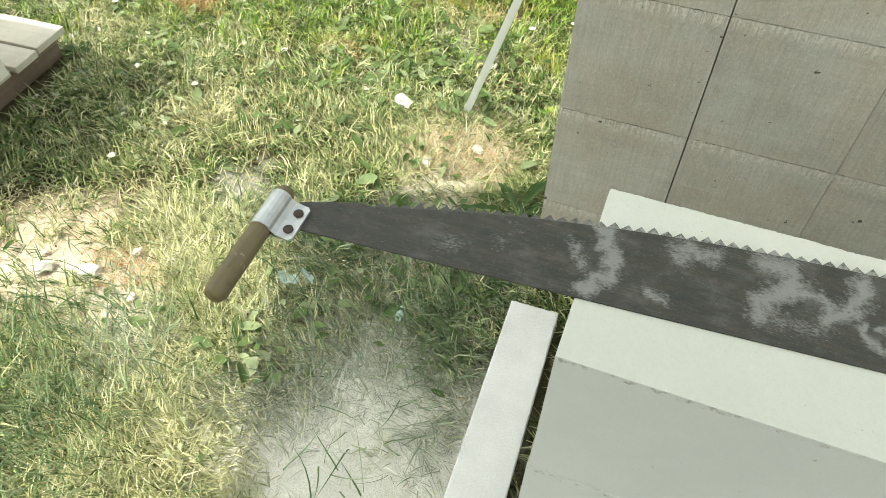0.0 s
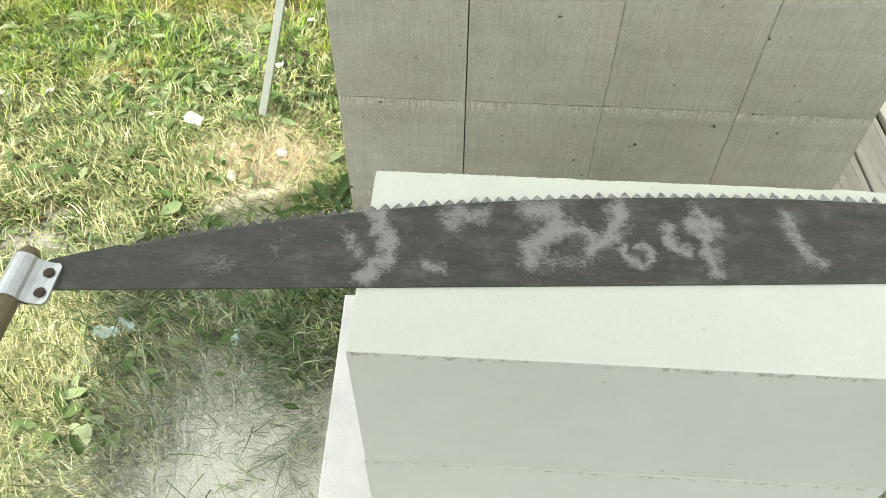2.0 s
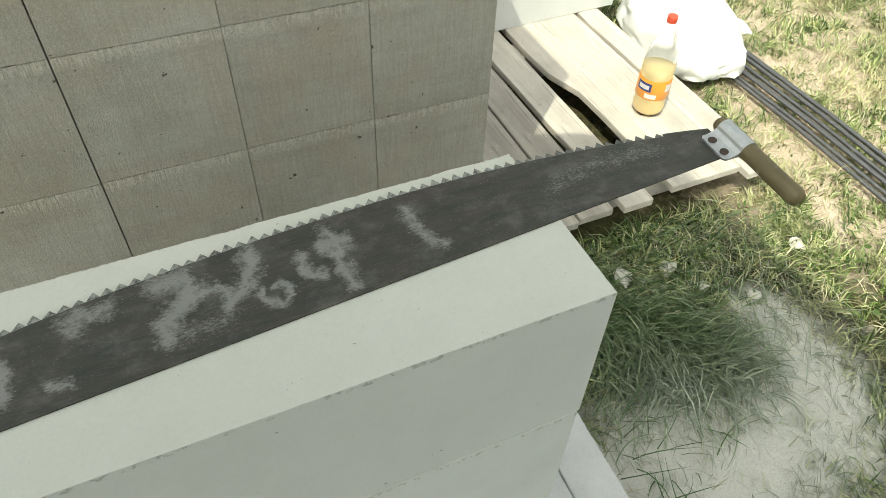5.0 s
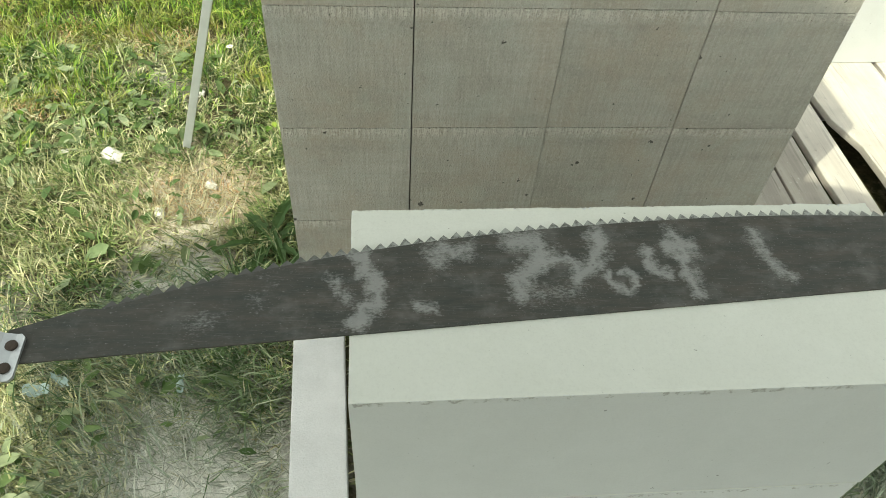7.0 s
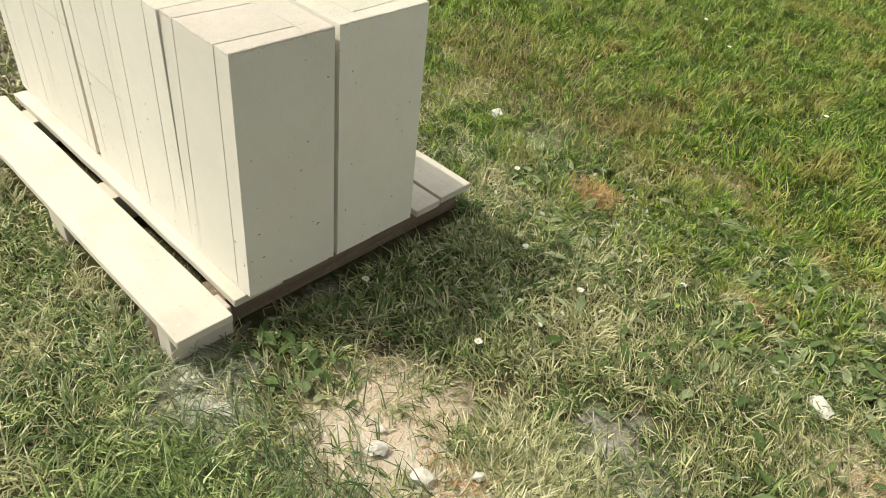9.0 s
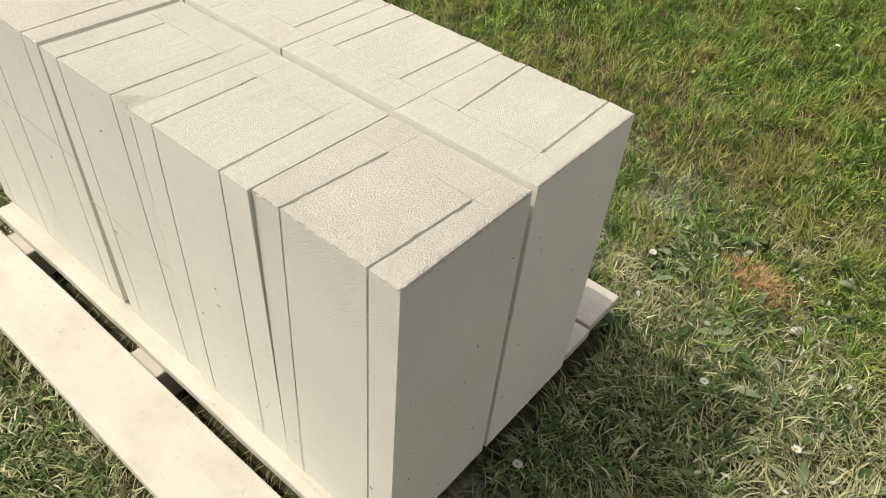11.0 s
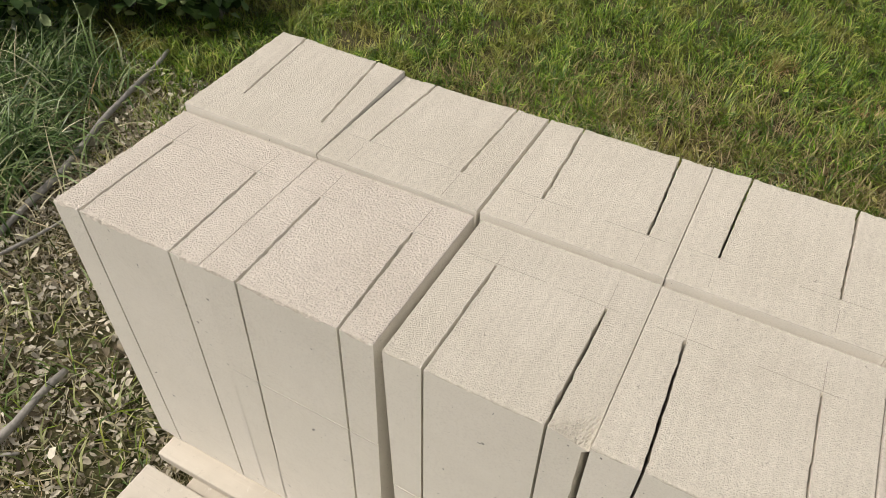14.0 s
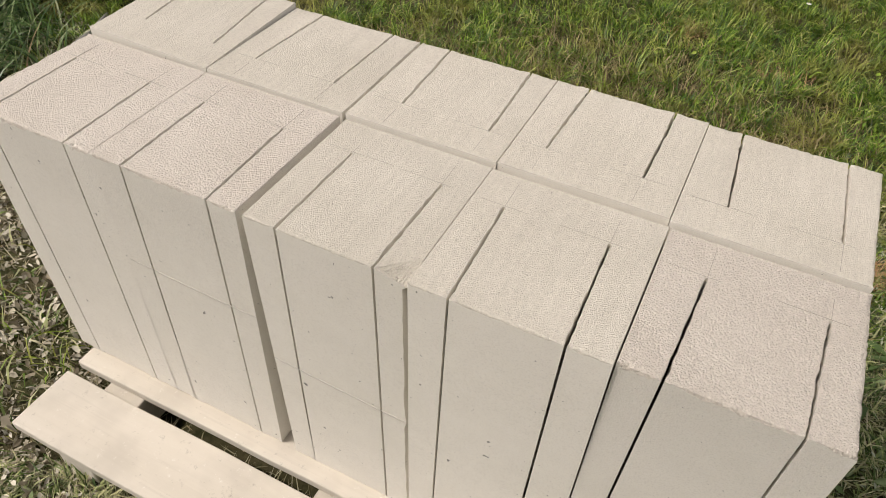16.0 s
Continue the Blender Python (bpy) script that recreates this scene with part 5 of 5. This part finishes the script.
# the lawn goes on around the work place
def outer_keep(x, y):
    worn_part = (x > -2.9) & (x < 2.9) & (y > -0.45) & (y < 1.75)
    lush_part = (x > -5.6) & (x < 0.6) & (y > 1.2) & (y < 5.4)
    fade = np.clip((5.5 - np.hypot(x + 1, y - 1.5)) / 3.5, 0.06, 1)
    return np.where(worn_part | lush_part, 0.0, fade)


x, y = scatter(150000, -7.5, 5.5, -5.0, 8.0, outer_keep)
blades("outer_lawn", x, y, 0.085, 0.0055, 0.85, 0.7, M_GRASS, "yellowish green lawn stretching away from the work place", 0.1)


def mat_keep(x, y):
    return np.clip((F_BIG(x + 3, y + 17) * 0.7 + F_MID(x + 5, y + 11) * 0.5 - 0.3) * 2.2, 0, 1) * np.clip(1.2 - dust_at(x, y) - 0.8 * soil_at(x, y), 0.06, 1)


x, y = scatter(60000, -1.7, -0.2, -0.35, 1.25, mat_keep)
blades("matted_grass", x, y, 0.060, 0.0028, 1.5, 0.12, M_MAT, "flattened yellow-green grass matted on the ground", 0.45)
x, y = scatter(30000, -1.15, -0.45, -0.25, 0.62, lambda x, y: np.clip(0.25 + F_MID(x + 71, y + 3), 0, 1) * np.clip(1.25 - dust_at(x, y), 0.2, 1) * np.clip(1.3 - soil_at(x, y), 0.1, 1) * np.clip((x + 1.2 + 0.5 * y) / 0.2, 0, 1))
blades("trodden_grass", x, y, 0.050, 0.0032, 1.42, 0.2, M_PALE, "trodden pale yellow grass lying flat", 0.35)
x, y = scatter(3200, -1.8, -0.2, 0.2, 1.7, lambda x, y: np.clip((F_BIG(x + 21, y + 7) - 0.45) * 2.6, 0, 1) * np.clip(1.1 - dust_at(x, y), 0, 1) * np.where((x > -1.75) & (x < -1.0) & (y > 0.35) & (y < 1.15), 0.25, 1.0))
leaves("plantain_leaves", x, y, heights(x, y) + RNG.uniform(0.012, 0.03, len(x)), 0.042, M_LEAF, "long pale plantain leaves lying in the worn lawn", "weeds", 0.35, 0.42)

x, y = scatter(26000, -3.6, -1.2, 1.3, 2.5, lambda x, y: np.exp(-((y - 1.85) / 0.30) ** 2) * np.clip(F_BIG(x + 9, y + 13) * 1.6 - 0.25, 0, 1) * np.clip((-1.45 - x) / 0.3, 0.1, 1))
blades("brown_grass", x, y, 0.075, 0.0034, 1.0, 0.7, M_HAY, "dry brownish grass in the shelter of the stacked blocks", 0.2)
x, y, turn, size = clumps(900, 20, 0.02, -1.75, -0.85, -0.42, 0.22, lambda x, y: np.clip(1.25 - np.hypot((x + 1.32) / 0.26, (y + 0.10) / 0.18), 0, 1))
blades("green_tufts", x, y, 0.070 * size, 0.0044, 0.85, 0.8, M_FRESH, "fresh green grass tufts beside the dusty patch", 0.0, turn)

# russet burnt tufts
tx, ty = [], []
for cx, cy, r, n in ((-1.56, 1.44, 0.07, 2600), (-0.98, 1.39, 0.08, 260), (-0.62, 1.75, 0.10, 300), (-0.95, 1.78, 0.10, 260), (-2.3, 2.5, 0.16, 300), (-1.25, 1.95, 0.12, 220), (-0.42, 0.62, 0.09, 200), (-1.05, 0.36, 0.10, 200), (-1.95, 2.35, 0.12, 250), (-0.46, 1.05, 0.12, 260)):
    tx.append(RNG.normal(cx, r * 0.6, n))
    ty.append(RNG.normal(cy, r * 0.35, n))
blades("burnt_grass", np.concatenate(tx), np.concatenate(ty), 0.055, 0.0017, 1.15, 0.5, M_RUSSET, "small russet patches of burnt grass")

n = 1500
blades("dead_grass", RNG.normal(-0.46, 0.085, n), RNG.normal(1.05, 0.07, n), 0.055, 0.0022, 1.35, 0.25, M_STRAW, "patch of dead straw-coloured grass by the stack")

# straw under the gaps of the pallet
a, w = RNG.uniform(-0.02, 1.25, 2600), RNG.choice([-0.05, -0.045, 0.11, -0.21], 2600) + RNG.normal(0, 0.018, 2600)
x, y = -1.6716 + UU.x * a + VV.x * w, 0.2648 + UU.y * a + VV.y * w
blades("straw_litter", x, y, 0.045, 0.0022, 1.4, 0.2, M_STRAW, "dry straw lying under the pallet's gaps")

# long green tufts shaded beside the work stand
tx, ty = [], []
for cx, cy, r, n in ((-0.24, 0.50, 0.14, 500), (-0.22, 0.62, 0.14, 500), (1.10, 0.30, 0.17, 2600), (1.22, 0.24, 0.12, 900), (0.98, 0.42, 0.18, 1300), (0.78, 0.42, 0.12, 700), (-0.55, 0.34, 0.16, 200), (-0.62, 0.62, 0.16, 500),
                     (-0.20, 0.24, 0.04, 120), (-0.35, 0.66, 0.2, 500), (-1.02, 0.10, 0.24, 700), (-1.35, 0.02, 0.3, 600), (-1.75, 0.0, 0.3, 500), (1.30, 0.50, 0.3, 350), (-0.95, -0.1, 0.2, 700)):
    tx.append(RNG.normal(cx, r * 0.55, n))
    ty.append(RNG.normal(cy, r * 0.55, n))
tx, ty = np.concatenate(tx), np.concatenate(ty)
k = ~covered(tx, ty) & ~((tx > -0.215) & (tx < 0.02) & (ty < 0.62)) & ~((tx > 0.58) & (tx < 0.86) & (ty < 0.30))
blades("grass_tufts", tx[k], ty[k], 0.10, 0.0034, 1.15, 0.6, M_TUFT, "long green grass tufts beside the work stand", 0.4)
x, y = scatter(330, -0.7, 1.6, -0.3, 0.5, lambda x, y: np.clip(dust_at(x, y), 0, 1))
blades("fallen_stalks", x, y, 0.10, 0.0015, 1.5, 0.05, M_GRASS, "loose grass stalks lying on pale dust")

x, y = np.concatenate((RNG.normal(0.93, 0.10, 60), RNG.normal(-0.33, 0.10, 24))), np.concatenate((RNG.normal(0.10, 0.07, 60), RNG.normal(0.13, 0.08, 24)))
k = ~covered(x, y)
arching("bent_stalks", x[k], y[k], 0.13, 0.0030, 1.45, 0.3, M_TUFT, "long bent grass stalks fallen on pale dust")
x, y = scatter(15000, -0.68, -0.14, 0.12, 0.72, lambda x, y: np.clip(1.1 - 0.62 * dust_at(x, y), 0.03, 1) * (0.3 + 0.7 * F_MID(x + 60, y + 9)))
blades("dusty_matted_grass", x, y, 0.06, 0.0021, 1.42, 0.2, M_DUSTY_BLADE, "flattened grass greyed by cutting dust", 0.3)
x, y = scatter(12000, 0.85, 1.6, -0.25, 0.62, lambda x, y: np.clip(1.1 - 0.7 * dust_at(x, y), 0.05, 1) * (0.3 + 0.7 * F_MID(x + 60, y + 9)))
blades("dusty_matted_grass", x, y, 0.06, 0.0021, 1.42, 0.2, M_DUSTY_BLADE, "flattened grass greyed by cutting dust", 0.3)

# dandelion rosette by the stack
for cx, cy, n, size in ((-0.24, 0.88, 9, 0.15), (-0.19, 0.78, 8, 0.12)):
    plant = empty("weed_plant", pose(cx, cy, ground_z(cx, cy)), "broad green dandelion rosette at the foot of the stack", "weed", "weeds by the stack")
    for k in range(n):
        rng = random.Random(k * 7 + int(cx * 100))
        bm = bmesh.new()
        ln, az, rise = size * rng.uniform(0.7, 1.2), 2 * math.pi * k / n + rng.uniform(-0.7, 0.7), rng.uniform(0.45, 1.05)
        prev = None
        for j in range(9):
            u = j / 8
            w = (0.17 if k % 3 else 0.28) * ln * (math.sin(math.pi * min(1, 0.12 + u * 0.88)) ** 0.8) * (1.0 if j % 2 else 0.6) * (0.25 if j == 0 else 1)
            if j == 8:
                w = 0.002
            r = ln * u
            zz = 0.006 + math.sin(rise) * r - 0.9 * r * r / ln * 0.6
            cur = [bm.verts.new((r * math.cos(az) - o * w * math.sin(az), r * math.sin(az) + o * w * math.cos(az), max(zz + abs(o) * w * 0.35, 0.004))) for o in (-0.5, 0, 0.5)]
            if prev:
                bm.faces.new((prev[0], cur[0], cur[1], prev[1]))
                bm.faces.new((prev[1], cur[1], cur[2], prev[2]))
            prev = cur
        part("leaf", bm, M_WEED, plant)

# daisies
M_PETAL = plain("white_petals", (0.8, 0.8, 0.76), 0.7)
M_EYE = plain("yellow_flower_eye", (0.75, 0.5, 0.05), 0.7)
for k, (x, y) in enumerate(((-1.656, 0.585), (-1.502, 1.032), (-1.284, 1.015), (-1.129, 1.279), (-1.31, 0.668), (-1.8, 1.32), (-2.2, 3.1), (-1.95, 2.9), (-2.6, 3.4), (-1.35, 2.6), (-0.42, 1.62), (-0.30, 1.70), (-2.9, 2.6))):
    d = empty("daisy", pose(x, y, ground_z(x, y), 0, 0, 40 * k), "small white daisy in the lawn", "flower", "daisies in the lawn")
    hgt = 0.03 if y < 1.4 else 0.075
    part("stalk", tube([(0, 0, 0), (0.002, 0.001, hgt * 0.5), (0.004, 0, hgt)], 0.0008, 5), M_LEAF, d)
    bm = bmesh.new()
    for j in range(12):
        a = 2 * math.pi * j / 12
        pts = [(0.002, -0.0012), (0.0095, -0.0018), (0.011, 0), (0.0095, 0.0018), (0.002, 0.0012)]
        bm.faces.new([bm.verts.new((0.004 + px * math.cos(a) - py * math.sin(a), px * math.sin(a) + py * math.cos(a), hgt + 0.15 * px + 0.0001 * j)) for px, py in pts])
    part("petals", bm, M_PETAL, d)
    e = part("flower_eye", lathe_bm([(0.003, 0.0), (0.0032, 0.001), (0.002, 0.0022), (0.0005, 0.0025)], 10), M_EYE, d)
    e.matrix_local = pose(0.004, 0, hgt)

# leaf litter, sticks, shrubs and tall grass past the far end of the pallet
x, y = scatter(52000, -4.7, -2.6, -0.5, 1.25, lambda x, y: 0.25 + 0.75 * F_MID(x + 20, y + 3))
leaves("leaf_litter", x, y, heights(x, y) + RNG.uniform(0.003, 0.022, len(x)), 0.018, M_LITTER, "pale dry leaves littering bare soil", "leaf litter", 0.75, 0.42, 0.06)
x, y = scatter(1300, -4.5, -2.6, -0.5, 1.1, lambda x, y: 0.1 + 0.9 * F_MID(x + 50, y + 31))
leaves("curled_leaves", x, y, heights(x, y) + RNG.uniform(0.014, 0.034, len(x)), 0.030, M_LITTER, "larger curled dead leaves on the litter", "leaf litter", 0.7, 0.45, 0.06)
x, y = scatter(24000, -4.4, -2.7, -0.5, 1.1, lambda x, y: 0.2 + 0.8 * F_BIG(x + 5, y + 31))
blades("straw_on_litter", x, y, 0.050, 0.0028, 1.45, 0.2, M_STRAW, "dry straw mixed into the dead leaves")
x, y = scatter(5200, -5.4, -2.95, -0.5, 1.4, lambda x, y: np.clip((F_BIG(x + 14, y + 33) - 0.35) * 2.2, 0, 1))
blades("rough_grass", x, y, 0.085, 0.0034, 1.0, 0.6, M_LUSH, "rough green grass growing through dead leaves", 0.3)
tx, ty = [], []
for cx, cy, r, n in ((-4.42, 0.85, 0.28, 1100), (-4.55, 0.62, 0.3, 900), (-4.12, 0.58, 0.2, 650), (-5.0, 0.7, 0.3, 700), (-4.0, 0.35, 0.14, 250)):
    tx.append(RNG.normal(cx, r * 0.5, n))
    ty.append(RNG.normal(cy, r * 0.5, n))
arching("tall_grass", np.concatenate(tx), np.concatenate(ty), 0.27, 0.0065, 0.45, 2.1, M_TALL, "tall arching grass clumps by the shrubs")
keep = RNG.random(sum(len(q) for q in tx)) < 0.22
arching("tall_dry_grass", np.concatenate(tx)[keep] + 0.1, np.concatenate(ty)[keep] - 0.1, 0.22, 0.005, 0.8, 1.8, M_STRAW, "tall bleached grass blades by the shrubs")
for k, (x0, y0, x1, y1, r) in enumerate(((-3.19, -0.26, -3.29, 0.20, 0.013), (-3.86, 0.50, -4.20, 1.31, 0.012), (-3.80, 0.30, -3.86, 0.52, 0.012), (-3.95, 0.05, -3.65, 0.16, 0.009), (-3.5, -0.2, -3.2, 0.02, 0.006), (-4.5, 0.25, -4.0, 0.30, 0.012), (-3.75, 0.28, -3.72, 0.62, 0.006), (-3.3, 0.42, -3.1, 0.30, 0.005), (-4.2, 0.1, -3.8, -0.25, 0.007))):
    path = []
    for j in range(14):
        u = j / 13
        path.append((x0 + (x1 - x0) * u + 0.018 * noise.noise((u * 3, k, 0)), y0 + (y1 - y0) * u + 0.018 * noise.noise((u * 3, k, 5)), 0.016 + r + 0.008 * noise.noise((u * 2, k, 9))))
    ob = finish("stick", tube(path, lambda u, r=r, k=k: r * (1 - 0.4 * u) * (1 + 0.3 * noise.noise((u * 9, k, 2.0))), 7), M_STICK, None, "", True)
    tagged(ob, "grey dead stick lying among dry leaves", "stick", "dead sticks")
for k, (cx, cy, hh, rr, n) in enumerate(((-4.72, 1.12, 0.42, 0.26, 700), (-4.62, 1.5, 0.45, 0.30, 900), (-4.25, 1.62, 0.34, 0.22, 600), (-5.2, 1.1, 0.6, 0.4, 700), (-4.45, 1.95, 0.5, 0.3, 500), (-5.1, 1.9, 0.7, 0.45, 700), (-4.0, 2.9, 0.35, 0.3, 350), (-3.75, 3.2, 0.3, 0.3, 300))):
    shrub = empty("shrub", pose(cx, cy, 0), "green leafy shrub at the lawn's edge, shade put into its colour", "shrub", "shrubs at the edge")
    for j in range(6):
        rng = random.Random(k * 10 + j)
        a, b2 = rng.uniform(0, 6.28), rng.uniform(0.3, 0.8)
        ex, ey = rr * b2 * math.cos(a), rr * b2 * math.sin(a)
        part("stem", tube([(0, 0, 0), (0.4 * ex, 0.4 * ey, hh * 0.4), (ex, ey, hh * rng.uniform(0.7, 1.0))], lambda u: 0.007 * (1 - 0.7 * u), 6), M_STICK, shrub)
    q = RNG.normal(0, 1, (n, 3))
    q /= np.linalg.norm(q, axis=1)[:, None]
    rad = RNG.uniform(0.45, 1.1, n) * (0.8 + 0.4 * np.sin(q[:, 0] * 5 + k) * np.sin(q[:, 1] * 4))
    lx, ly, lz = q[:, 0] * rad * rr, q[:, 1] * rad * rr, np.abs(hh * 0.5 + q[:, 2] * rad * hh * 0.52) + 0.02
    ob = leaves("foliage", lx, ly, lz, 0.06, M_SHRUB, "broad leaves coloured dark for shade", "", 0.6, 0.62)
    del ob["kind"]
    ob.parent = shrub
